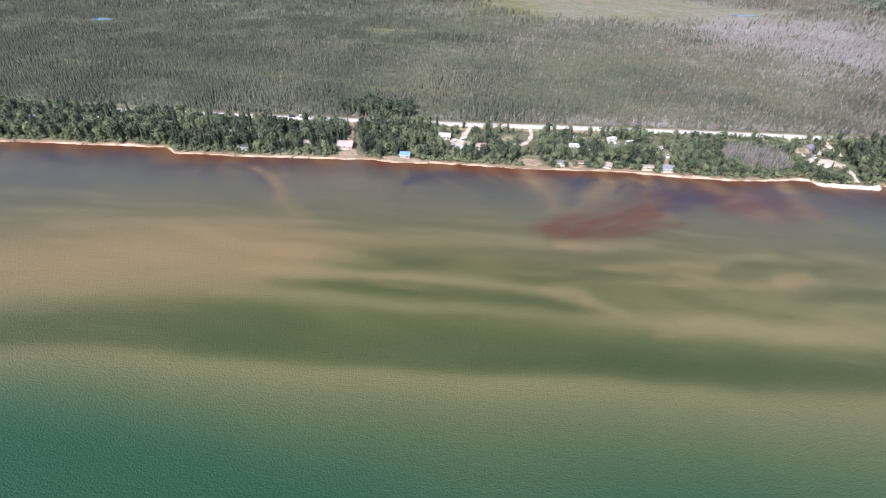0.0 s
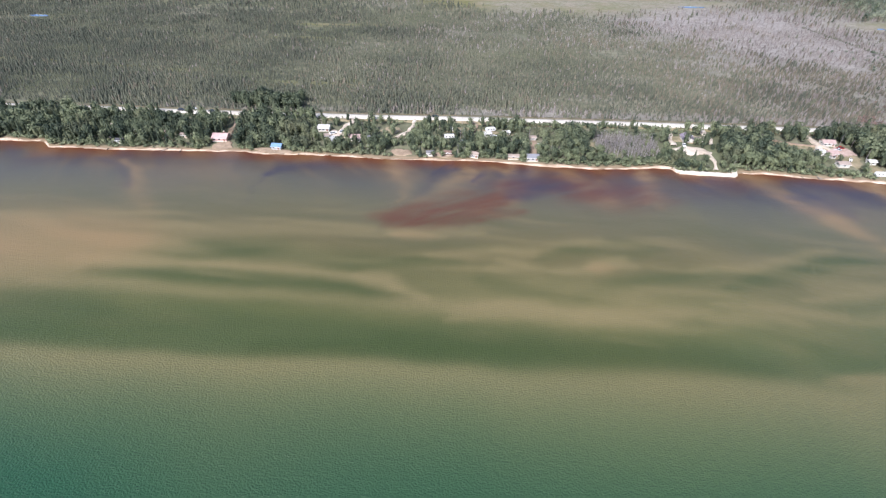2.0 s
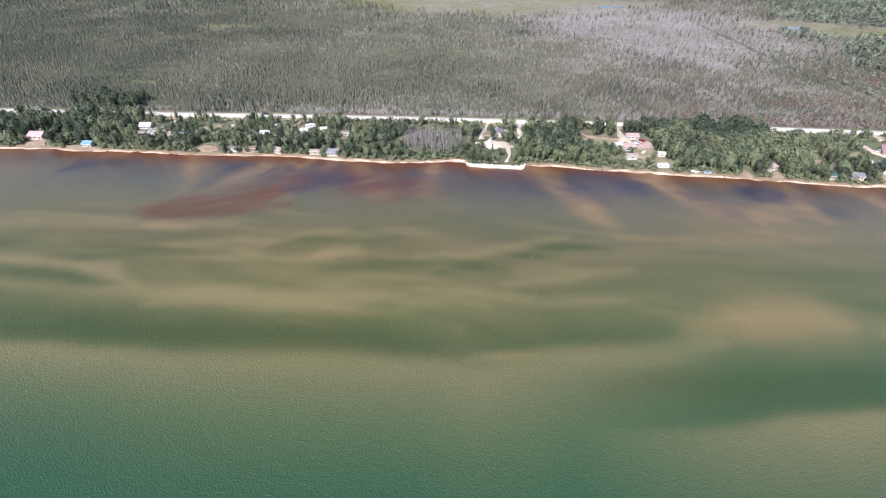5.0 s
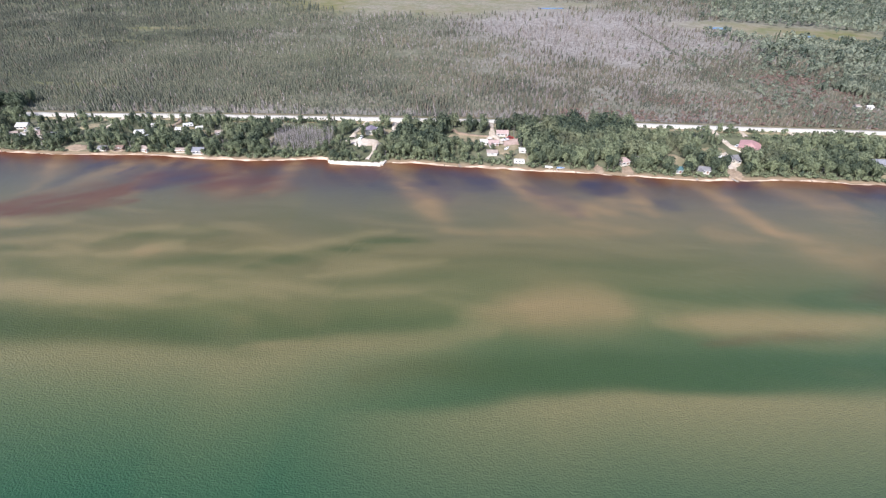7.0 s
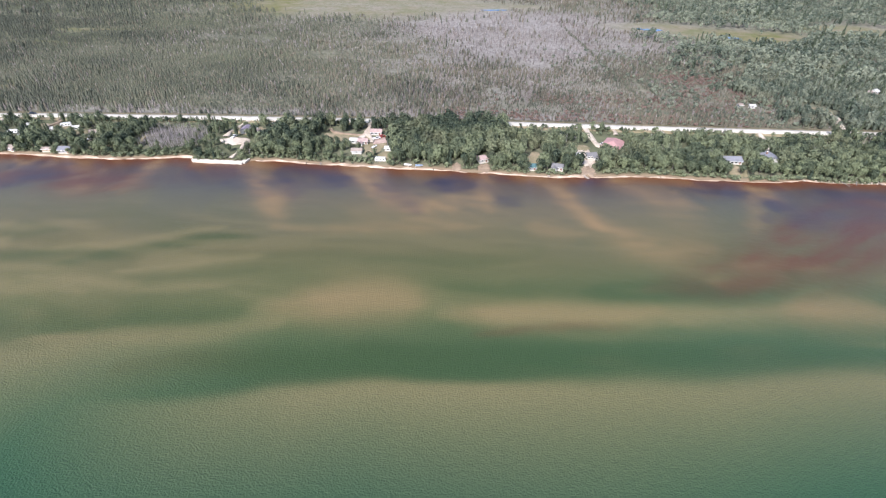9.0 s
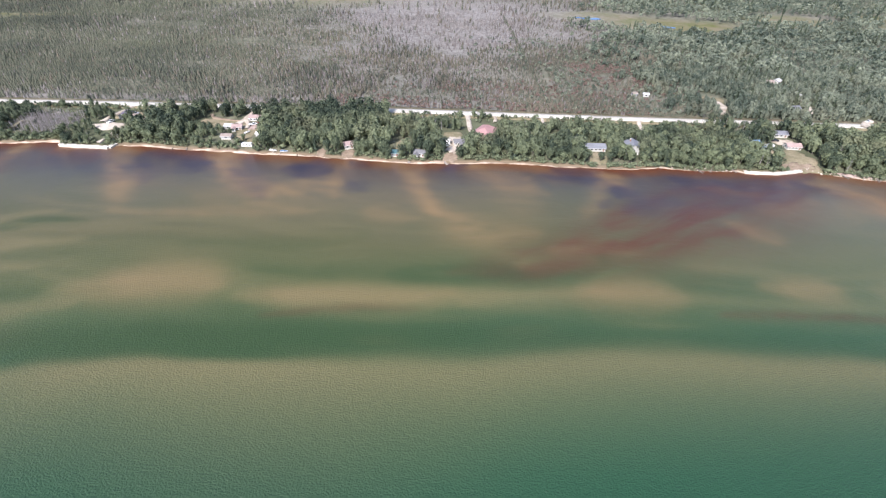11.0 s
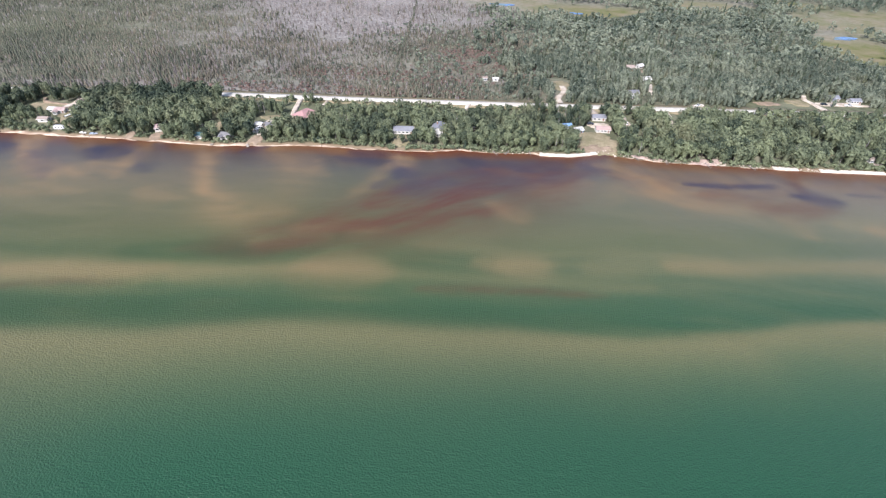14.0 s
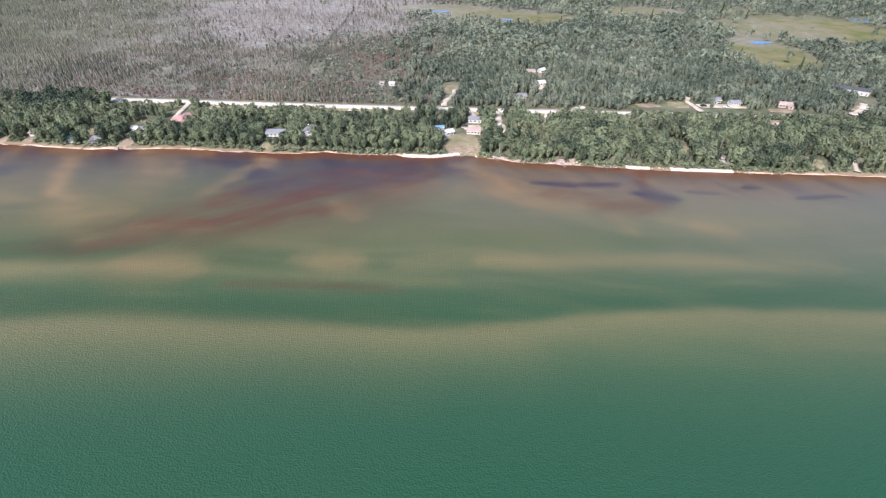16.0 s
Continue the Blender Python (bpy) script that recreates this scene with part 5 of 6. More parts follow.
def boat(x, y, turn, label, z=None, cover=False):
    z = float(land_z(np.array(x), np.array(y))) + 0.15 if z is None else z
    root = tagged(new("motor_boat"), label, "boat")
    root.matrix_basis = pose(x, y, z, 0, 0, turn)
    st = [(-2.6, 0.95, 0.0), (-1, 1.05, 0.0), (1.0, 0.95, 0.05), (2.2, 0.5, 0.25), (2.9, 0.04, 0.5)]
    V = []
    for u, w, k in st:
        V += [(u, -w, 0.95), (u, -w * 0.8, 0.35 + k * 0.5), (u, 0, k), (u, w * 0.8, 0.35 + k * 0.5), (u, w, 0.95)]
    F = [(i * 5 + j, i * 5 + j + 1, i * 5 + j + 6, i * 5 + j + 5) for i in range(4) for j in range(4)] + [(4, 3, 2, 1, 0)]
    part("hull", Shape().add(V, F), PAINT["white"], root)
    part("deck", Shape().add([(u, s * w * 0.97, 0.9) for u, w, k in st for s in (-1, 1)], [(2 * i, 2 * i + 1, 2 * i + 3, 2 * i + 2) for i in range(4)]), ROOFS["blue"] if cover else TRIM, root)
    part("windscreen", Shape().box(0.6, 0, 0.92, 0.08, 1.5, 0.45), PANE, root)
    part("outboard_motor", Shape().box(-2.8, 0, 0.2, 0.35, 0.35, 1.1), RUBBER, root)
    clear(x, y, 3.5)
    clear(x, y - 4, 3)


boat(436, 338, 40, "white motor boat stored on land among trees")
boat(380, 319, 5, "motor boat under a blue cover at the beach", cover=True)
boat(372, 319.5, -8, "white motor boat pulled up at the beach")
boat(344, 345, 60, "white motor boat on a lawn")
boat(1014, 337, 60, "white boat laid up on a stony lane")


def dock(x, y, turn, length, label):
    root = tagged(new("dock"), label, "dock")
    root.matrix_basis = pose(x, y, 0, 0, 0, turn)
    for i in range(int(length / 0.5)):
        part("plank", Shape().box(0, -i * 0.5, 0.65, 1.6, 0.46, 0.07), DECK, root)
    for i in range(int(length / 2) + 1):
        for s in (-0.75, 0.75):
            part("pile", Shape().tube([(s, -i * 2 + 0.2, -2.0), (s, -i * 2 + 0.2, 0.95)], (0.1, 0.1), 6), DEADWOOD, root)


dock(493, 314.5, 30, 5.5, "short white-weathered wooden dock at the beach")
dock(469, 312.5, 5, 2.7, "small weathered landing stage at the beach")


def seawall(pts, label, height=1.25, mat=CONCRETE, width=3.2):
    """Concrete blocks set end to end along the water."""
    root = tagged(new("seawall"), label, "seawall", kind="structure")
    k = 0
    for (ax, ay), (bx_, by_) in zip(pts, pts[1:]):
        n = max(1, round(math.hypot(bx_ - ax, by_ - ay) / 2.4))
        ang = math.degrees(math.atan2(by_ - ay, bx_ - ax))
        ln = math.hypot(bx_ - ax, by_ - ay) / n
        for i in range(n):
            u = (i + 0.5) / n
            k += 1
            jig = 0.18 * math.sin(k * 2.7)
            s = Shape().box(0, 0, -0.9, ln - 0.06, width + jig, height + 0.9 + 0.12 * math.sin(k * 1.9))
            part("block", s, mat, root, at=pose(ax + (bx_ - ax) * u, ay + (by_ - ay) * u + jig, 0, 0, 0, ang))
    return root


seawall([(219.5, 321.5), (220.5, 315), (256, 314.2), (257.5, 320.5)], "sun-bleached concrete seawall round a lake lot")
seawall([(697, 319), (703, 318.3), (717, 318.2), (729, 321.2), (737, 324)], "pale concrete seawall curving along a tan lawn", 0.8)
seawall([(852, 313.2), (868, 312.6)], "pale concrete wall along the beach", 0.7)
seawall([(882, 312), (924, 312.2)], "long pale concrete beach wall", 0.8)


def rock(x, y, size, name="boulder"):
    ob = new(name, ROCKS[int(rng.integers(len(ROCKS)))])
    z = float(np.maximum(land_z(np.array(x), np.array(y)), -0.2))
    ob.matrix_basis = pose(x, y, z + 0.12 * size, rng.uniform(0, 40), rng.uniform(0, 40), rng.uniform(0, 360)) @ Matrix.Diagonal((size, size * rng.uniform(0.7, 1.1), size * 0.7, 1))
    return tagged(ob, "weathered tan boulder at the water's edge", "boulder", "boulders along the shore")


def groyne(x, length):
    """A row of old timber piles with boards, running out from the beach."""
    root = tagged(new("groyne"), "dark old timber groyne running into the water", "groyne")
    root.matrix_basis = pose(x, float(shore(x)) + 1.0, 0, 0, 0, 8)
    for i in range(int(length / 1.2)):
        part("pile", Shape().tube([(0, -1.2 * i, -1.2), (0.03, -1.2 * i, 0.75 - 0.03 * i)], (0.17, 0.15), 6), BARK, root)
    part("board", Shape().box(0.2, -length / 2 + 0.6, -0.6, 0.1, length, 1.0), BARK, root)


for gx_, gl in ((-124, 5), (-292, 4), (-40, 3), (-176, 3), (300, 4), (390, 4), (545, 3)):
    groyne(gx_, gl)
ROCKS = []
for k in range(4):
    bm = bmesh.new()
    bmesh.ops.create_icosphere(bm, subdivisions=1, radius=0.6)
    for v in bm.verts:
        v.co *= 0.75 + 0.5 * noise.noise(v.co * 2.0 + Vector((k * 7.0, 0, 0)))
    me = bpy.data.meshes.new("boulder")
    bm.to_mesh(me)
    bm.free()
    me.materials.append(STONE)
    ROCKS.append(me)
for x0, x1, n in ((640, 692, 26), (752, 800, 26), (803, 822, 34), (826, 850, 14), (868, 884, 12), (926, 960, 10), (372, 390, 8), (-60, -20, 6), (736, 750, 10)):
    for k in range(n):
        x = float(rng.uniform(x0, x1))
        rock(x, float(shore(x)) + rng.uniform(-0.6, 3.4), rng.uniform(0.7, 2.0))


def fallen_tree(x, turn, length):
    """A bare trunk lying from the bank into the water, with stubs of limbs."""
    root = tagged(new("fallen_tree"), "bleached fallen tree lying from the bank into the lake", "fallen tree")
    root.matrix_basis = pose(x, float(shore(x)) + 1.5, 0.9, 0, 0, turn)
    s = Shape()
    for i in range(6):
        u = i / 6 * length
        s.box(0.15 * math.sin(i * 2.0), -u - length / 12, -0.16 - i * 0.12, 0.36 - 0.04 * i, length / 6 + 0.05, 0.34 - 0.035 * i)
    part("trunk", s, DEADWOOD, root)
    for i in range(9):
        u, sd = length * (0.3 + 0.075 * i), (-1) ** i
        part("limb", Shape().tube([(0, -u, -0.3), (sd * 0.8, -u - 0.6, 0.2), (sd * 1.5, -u - 1.3, 0.35)], (0.09, 0.06, 0.02), 4), DEADWOOD, root)


for x, turn, ln in ((665, 25, 7), (676, -30, 6), (690, 10, 5), (762, 20, 6), (783, -15, 6), (808, 15, 7), (836, 30, 6), (933, 12, 6), (956, -20, 5), (-134, -25, 5), (-290, 30, 5), (-345, 40, 6), (310, 20, 4)):
    fallen_tree(x, turn, ln)


# ---- ponds in the bog ----
def pond(x, y, a, b, turn, label):
    n = 30
    z = float(land_z(np.array(x), np.array(y))) + 0.75
    ang = np.arange(n) * 2 * math.pi / n
    r = 1 + 0.7 * (value_noise(np.cos(ang) * 4 + x, np.sin(ang) * 4 + y, 1.6, 61) - 0.5)
    u, v = a / 2 * r * np.cos(ang), b / 2 * r * np.sin(ang)
    px, py = x + u * math.cos(turn) - v * math.sin(turn), y + u * math.sin(turn) + v * math.cos(turn)
    s = Shape()
    s.add([(p, q, z) for p, q in zip(px, py)] + [(p, q, z - 2.5) for p, q in zip(px, py)], [tuple(range(n))] + [(i, i + n, (i + 1) % n + n, (i + 1) % n) for i in range(n)])
    tagged(new("pond", s.mesh("pond", POND)), label, "pond", kind="structure")
    clear(x, y, max(a, b) * 0.6)


pond(697, 866, 30, 14, 0.1, "small blue bog pond in marsh grass")
pond(676, 872, 12, 6, 0.3, "tiny blue bog pond in marsh grass")
pond(799, 812, 22, 10, -0.2, "small blue bog pond with reeds")
pond(1122, 699, 32, 15, 0.15, "blue pond in an open green marsh")
pond(-592, 742, 26, 11, 0, "small blue pond in the bog woods")
pond(1376, 890, 40, 14, 0, "far blue pond in the marsh")
pond(452, 1045, 44, 9, 0.1, "narrow pale pond at the edge of a wide meadow")

# ---- trees ----
FREE = np.array(OPEN)


def open_ground(x, y):
    """True where a yard, a house or a drive keeps the trees away."""
    out = np.zeros(len(x), bool)
    for a in range(0, len(FREE), 64):
        c = FREE[a:a + 64]
        out |= (np.hypot(x[:, None] - c[None, :, 0], y[:, None] - c[None, :, 1]) < c[None, :, 2]).any(1)
    return out


def scatter(x0, x1, y0, y1, step, jitter=0.45):
    xs, ys = np.meshgrid(np.arange(x0, x1, step), np.arange(y0, y1, step))
    xs, ys = xs.ravel(), ys.ravel()
    return xs + rng.uniform(-jitter, jitter, len(xs)) * step, ys + rng.uniform(-jitter, jitter, len(ys)) * step


def clumps(n, tall, wide, low, size, seed, tip=0.0):
    """Leaf clumps over an uneven crown: bent four-sided tufts facing out. tip above 0 makes a cone."""
    g = np.random.default_rng(seed)
    lobes = g.normal(size=(7, 3))
    lobes /= np.linalg.norm(lobes, axis=1)[:, None]
    d = g.normal(size=(n, 3))
    d /= np.linalg.norm(d, axis=1)[:, None]
    d[:, 2] = np.where(d[:, 2] < -0.3, -d[:, 2], d[:, 2])
    bulge = 0.72 + 0.38 * np.max(np.clip(d @ lobes.T, 0, 1) ** 4, axis=1) + g.uniform(-0.12, 0.1, n)
    h = (d[:, 2] + 1) / 2
    if tip:
        h = g.random(n) ** 1.25
        ang = g.uniform(0, 6.2832, n)
        rad = (1 - h) ** 0.8 * (0.75 + 0.35 * np.sin(h * 40) + g.uniform(-0.2, 0.2, n))
        d = np.stack([np.cos(ang), np.sin(ang), 0.35 + 0 * ang], 1)
        c = np.stack([rad * wide * np.cos(ang), rad * wide * np.sin(ang), low + h * (tall - low)], 1)
    else:
        c = d * bulge[:, None] * np.array([wide, wide, (tall - low) / 2]) + np.array([0, 0, (tall + low) / 2])
    nrm = d + g.normal(scale=0.45, size=(n, 3))
    nrm /= np.linalg.norm(nrm, axis=1)[:, None]
    t1 = np.cross(nrm, g.normal(size=(n, 3)))
    t1 /= np.linalg.norm(t1, axis=1)[:, None]
    t2 = np.cross(nrm, t1)
    s = size * g.uniform(0.6, 1.3, (n, 1))
    q = np.stack([c - t1 * s - nrm * s * 0.25, c - t2 * s * 0.8, c + t1 * s - nrm * s * 0.25, c + t2 * s * 0.8], 1).reshape(-1, 3)
    k = np.arange(n)[:, None] * 4
    f = np.concatenate([k + np.array([[0, 1, 3]]), k + np.array([[1, 2, 3]])])
    return q, f


def core(tall, wide, low, tip=0.0):
    """The shaded inside of a crown: a rough eight-sided body."""
    hs, rs = ((0.02, 0.35, 0.7, 1.0), (0.75, 0.62, 0.3, 0.02)) if tip else ((0.05, 0.3, 0.7, 0.96), (0.4, 0.72, 0.66, 0.12))
    V = np.concatenate([[(wide * 0.8 * r * math.cos(a * 1.0472 + i), wide * 0.8 * r * math.sin(a * 1.0472 + i), low + h * (tall - low)) for a in range(6)] for i, (h, r) in enumerate(zip(hs, rs))])
    F = []
    for i in range(3):
        for a in range(6):
            b = (a + 1) % 6
            F += [(i * 6 + a, i * 6 + b, i * 6 + 6 + b), (i * 6 + a, i * 6 + 6 + b, i * 6 + 6 + a)]
    return V, np.array(F)


def join(*pieces):
    V, F, k = [], [], 0
    for v, f in pieces:
        V.append(v)
        F.append(f + k)
        k += len(v)
    return np.concatenate(V), np.concatenate(F)


def crown(n, tall, wide, low, size, seed, tip=0.0, filled=True):
    if not filled:
        return clumps(n, tall, wide, low, size, seed, tip)
    return join(clumps(n, tall, wide, low, size, seed, tip), core(tall, wide, low, tip))


def spire(seed, tiers=3, sides=4):
    """A narrow small spruce one metre tall: ragged skirts of boughs on a stem."""
    g = np.random.default_rng(seed)
    V, F = [], []
    for i in range(tiers):
        z0, z1, r = i / tiers * 0.85 + 0.06, min(1.0, (i + 1.7) / tiers * 0.85 + 0.1), 0.2 * (1 - i / tiers) + 0.045
        k = len(V)
        turn = g.uniform(0, 6)
        for a in range(sides):
            rr = r * g.uniform(0.65, 1.25)
            V.append((rr * math.cos(turn + a * 6.2832 / sides), rr * math.sin(turn + a * 6.2832 / sides), z0 + g.uniform(-0.05, 0.05)))
        V.append((g.uniform(-0.02, 0.02), g.uniform(-0.02, 0.02), z1))
        F += [(k + a, k + (a + 1) % sides, k + sides) for a in range(sides)]
    return np.array(V), np.array(F)


def snag(seed):
    """A dead standing stem one metre tall with thin bare boughs."""
    g = np.random.default_rng(seed)
    V, F = [], []

    def blade(p, q, w):
        k = len(V)
        V.extend([(p[0] - w, p[1], p[2]), (p[0] + w, p[1], p[2]), (p[0], p[1] + w, p[2]), tuple(q)])
        F.extend([(k, k + 1, k + 3), (k + 1, k + 2, k + 3), (k + 2, k, k + 3)])

    blade((0, 0, 0), (g.uniform(-0.03, 0.03), 0, 1), 0.017)
    for i in range(4):
        a, h = g.uniform(0, 6.28), g.uniform(0.3, 0.8)
        blade((0, 0, h), (0.16 * math.cos(a), 0.16 * math.sin(a), h + g.uniform(0.02, 0.2)), 0.013)
    return np.array(V), np.array(F)


def plant(name, templates, x, y, height, spread, mat, label, category, tint):
    """Many trees as one mesh: each takes a template, a turn, a height and a shade."""
    if not len(x):
        return
    z = land_z(x, y) + 0.1
    pick = rng.integers(0, len(templates), len(x))
    V, F, T, k = [], [], [], 0
    for i, (v, f) in enumerate(templates):
        m = np.nonzero(pick == i)[0]
        if not len(m):
            continue
        a = rng.uniform(0, 6.2832, len(m))
        ca, sa = np.cos(a)[:, None], np.sin(a)[:, None]
        vx, vy, vz = v[None, :, 0], v[None, :, 1], v[None, :, 2]
        s, h = spread[m][:, None], height[m][:, None]
        P = np.stack([x[m][:, None] + s * (vx * ca - vy * sa), y[m][:, None] + s * (vx * sa + vy * ca), z[m][:, None] + h * vz], 2)
        V.append(P.reshape(-1, 3))
        F.append((f[None] + (np.arange(len(m)) * len(v))[:, None, None] + k).reshape(-1, 3))
        T.append(np.repeat(tint[m], len(v)))
        k += len(m) * len(v)
    ob = new(name, bulk(name, np.concatenate(V), np.concatenate(F), mat, {"tint": np.concatenate(T)}))
    tagged(ob, label, category, kind="stuff")


# the strip between the beach and the road
tx, ty = scatter(-520, 1200, 300, 440, 4.1)
off = ty - shore(tx)
wild_x = ((tx > 638) & (tx < 694)) | ((tx > 748) & (tx < 850)) | ((tx > 926) & (tx < 978))
keep = (off > np.where(wild_x, 0.7, 3.0) + np.where(wild_x, 2.2, 3.4) * value_noise(tx, ty, 12, 71)) & (ty < road_y(tx) - 6.5) & ~open_ground(tx, ty)
keep &= ~((tx > 797) & (tx < 838) & (ty > road_y(tx) - 17)) & ~((tx > 856) & (tx < 876) & (ty > road_y(tx) - 14))
lots = np.exp(-((tx - 75) / 75.0) ** 2)
keep &= rng.random(len(tx)) > 0.07 + 0.07 * lots + 2.2 * np.clip(value_noise(tx, ty, 15, 72) - 0.62, 0, 1)
tx, ty = tx[keep], ty[keep]
# garden trees that half hide the beach cabins
garden = [(x, float(shore(np.array(x))) + d) for x, d in ((45.5, 3.2), (54.5, 3.4), (60.5, 3.6), (70.5, 3.8), (75.5, 4.5), (79, 3.4), (88, 4), (94, 3.6), (104.5, 3.8), (116.5, 4.2), (127, 4.4), (133, 4.5), (139, 5), (47, 14), (58, 12), (66, 16), (75, 12), (84, 17), (92, 13), (101, 11), (110, 16), (25, 16), (38, 12), (116, 19), (130, 13), (612, 15), (601, 9), (588, 17), (618, 10), (634, 12), (453.5, 3.8), (463, 3.6), (470, 4.0), (480.5, 3.8))]
tx, ty = np.concatenate([tx, [g[0] for g in garden]]), np.concatenate([ty, [g[1] for g in garden]])
off = ty - shore(tx)
behind = road_y(tx) - ty
screen = ((tx > 352) & (tx < 442)) | (tx < -240) | ((tx > -92) & (tx < -45))
field = ((tx > 442) & (tx < 690)) | ((tx > 120) & (tx < 222))
overgrown = ((tx > 638) & (tx < 694)) | ((tx > 748) & (tx < 850)) | ((tx > 926) & (tx < 978))
shrub = (off < np.where(overgrown, 2.2, 4.2)) | (~screen & (behind < np.where(field, 30, np.where(tx > 780, 25, 15)) + 10 * (value_noise(tx, ty, 20, 73) - 0.5)) & (rng.random(len(tx)) < np.where(field, 0.93, np.where(tx > 780, 0.8, 0.75))))
grown = 0.5 + 0.5 * value_noise(tx, ty, 40, 74)
shrub |= (tx > 870) & (tx < 1050) & (behind < 34) & (rng.random(len(tx)) < 0.85)
tall = np.where(shrub, rng.uniform(1.6, 4.4, len(tx)), (5.2 + 5.4 * grown) * rng.uniform(0.62, 1.3, len(tx)))
tall *= np.where(((tx > 300) & (tx < 352) | (tx > 214) & (tx < 258) | (tx > 172) & (tx < 212)) & (off < 42), 0.6, 1.0)
tall[-len(garden):], shrub[-len(garden):] = rng.uniform(4.5, 8.0, len(garden)), False
tall *= np.where((tx > -40) & (tx < 215), 0.82, 1.0)
tall *= np.where((np.abs(tx - 400) < 60) | (tx > 740), 1.15, 1.0)
conifer = rng.random(len(tx)) < np.clip(0.2 - tx / 900.0, 0.05, 0.42)
dead = (np.hypot((tx - 191) / 24.0, (ty - 347) / 20.0) < 1) & (rng.random(len(tx)) < 0.88) | (rng.random(len(tx)) < 0.05)
tint = np.clip(0.5 + 0.85 * (value_noise(tx, ty, 22, 75) - 0.5) + rng.normal(0, 0.36, len(tx)) + np.interp(tx, [-200, 130, 190, 450, 800], [-0.24, -0.16, 0.0, 0.02, 0.06]) - 0.3 * np.exp(-((tx - 398) / 42.0) ** 4), 0, 1)

# the first rows of trees along the water and round the lots stand one by one
near = np.argsort(off + 25 * np.abs(np.clip(tx, 0, 800) - tx) / 50 + rng.uniform(0, 8, len(tx)) + np.where(shrub | dead, 40, 0))[:290]
single = np.zeros(len(tx), bool)
single[near] = True


def tree_kind(name, crown_mesh, tall_, label, category):
    """One tree of unit size in metres: a tapered trunk with limbs, and its crown."""
    root = tagged(new(name), label, category, "trees along the shore")
    s = Shape().tube([(0, 0, -0.4), (0.06, 0.02, tall_ * 0.3), (0.0, 0.1, tall_ * 0.62), (0.05, 0.05, tall_ * 0.85)], (0.26, 0.2, 0.12, 0.04), 6)
    for i in range(5):
        a, h = i * 2.4, tall_ * (0.28 + 0.1 * i)
        s.tube([(0, 0, h), (0.9 * math.cos(a), 0.9 * math.sin(a), h + 0.9), (1.9 * math.cos(a), 1.9 * math.sin(a), h + 1.5)], (0.09, 0.06, 0.02), 4)
    part("trunk", s, BARK, root)
    part("crown", crown_mesh, None, root)
    return root


def solid(name, piece, mat):
    return bulk(name, piece[0], piece[1], mat)


KINDS = {"broad": [], "pine": []}
for k in range(4):
    w, lo_ = (3.5, 3.0, 3.9, 2.7)[k], (2.0, 2.6, 1.6, 3.0)[k]
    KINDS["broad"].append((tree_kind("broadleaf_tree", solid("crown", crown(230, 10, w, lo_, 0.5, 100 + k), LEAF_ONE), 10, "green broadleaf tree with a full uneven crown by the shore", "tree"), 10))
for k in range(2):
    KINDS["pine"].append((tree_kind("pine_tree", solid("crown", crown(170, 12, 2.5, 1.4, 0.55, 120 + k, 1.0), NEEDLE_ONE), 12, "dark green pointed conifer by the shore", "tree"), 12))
used = set()
for i in np.nonzero(single)[0]:
    kind = "pine" if conifer[i] else "broad"
    c = int(rng.integers(len(KINDS[kind])))
    root, h = KINDS[kind][c]
    f = float(tall[i] / h)
    wd = f ** 0.6
    m = pose(float(tx[i]), float(ty[i]), float(land_z(tx[i], ty[i])) + 0.05, 0, 0, float(rng.uniform(0, 360))) @ Matrix.Diagonal((wd, wd, f, 1))
    if (kind, c) not in used:
        used.add((kind, c))
        root.matrix_basis = m
        KINDS[kind][c] = (root, h)
    else:
        copy_thing(KINDS[kind][c][0], Matrix.Identity(4)).matrix_basis = m

rest = ~single & ~dead
BROAD = [crown(100, 1.0, 0.38, 0.12, 0.060, 200 + k) for k in range(8)]
PINE = [crown(85, 1.0, 0.24, 0.08, 0.055, 220 + k, 1.0) for k in range(4)]
SHRUB = [crown(26, 1.0, 0.46, 0.0, 0.2, 240 + k, filled=False) for k in range(3)]
STEM = []
for k in range(2):
    s = Shape().tube([(0, 0, -0.05), (0.01, 0, 0.5)], (0.026, 0.015), 4)
    STEM.append((np.array(s.v), np.array([t for f in s.f for t in ((f[0], f[1], f[2]), (f[0], f[2], f[3]))])))
m = rest & ~shrub & ~conifer
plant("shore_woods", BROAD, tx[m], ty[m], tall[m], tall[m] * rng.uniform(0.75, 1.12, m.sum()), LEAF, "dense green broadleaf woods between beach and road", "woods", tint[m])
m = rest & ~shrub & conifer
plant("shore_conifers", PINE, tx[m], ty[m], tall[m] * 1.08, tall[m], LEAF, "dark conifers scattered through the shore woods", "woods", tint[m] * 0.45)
m = rest & ~shrub
plant("tree_stems", STEM, tx[m], ty[m], tall[m], tall[m], BARK, "brown trunks of the shore woods", "trunks", tint[m])
m = rest & shrub
plant("shrubs", SHRUB, tx[m], ty[m], tall[m], tall[m] * 1.1, LEAF, "green shrubs and saplings at the wood's edge", "shrubs", np.clip(tint[m] + 0.2, 0, 1))
SNAGS = [snag(300 + k) for k in range(5)]
dx, dy = scatter(170, 213, 330, 366, 2.0)
m = np.hypot((dx - 191) / 24.0, (dy - 347) / 20.0) < 1 + 0.3 * rng.normal(size=len(dx))
dx, dy = dx[m], dy[m]
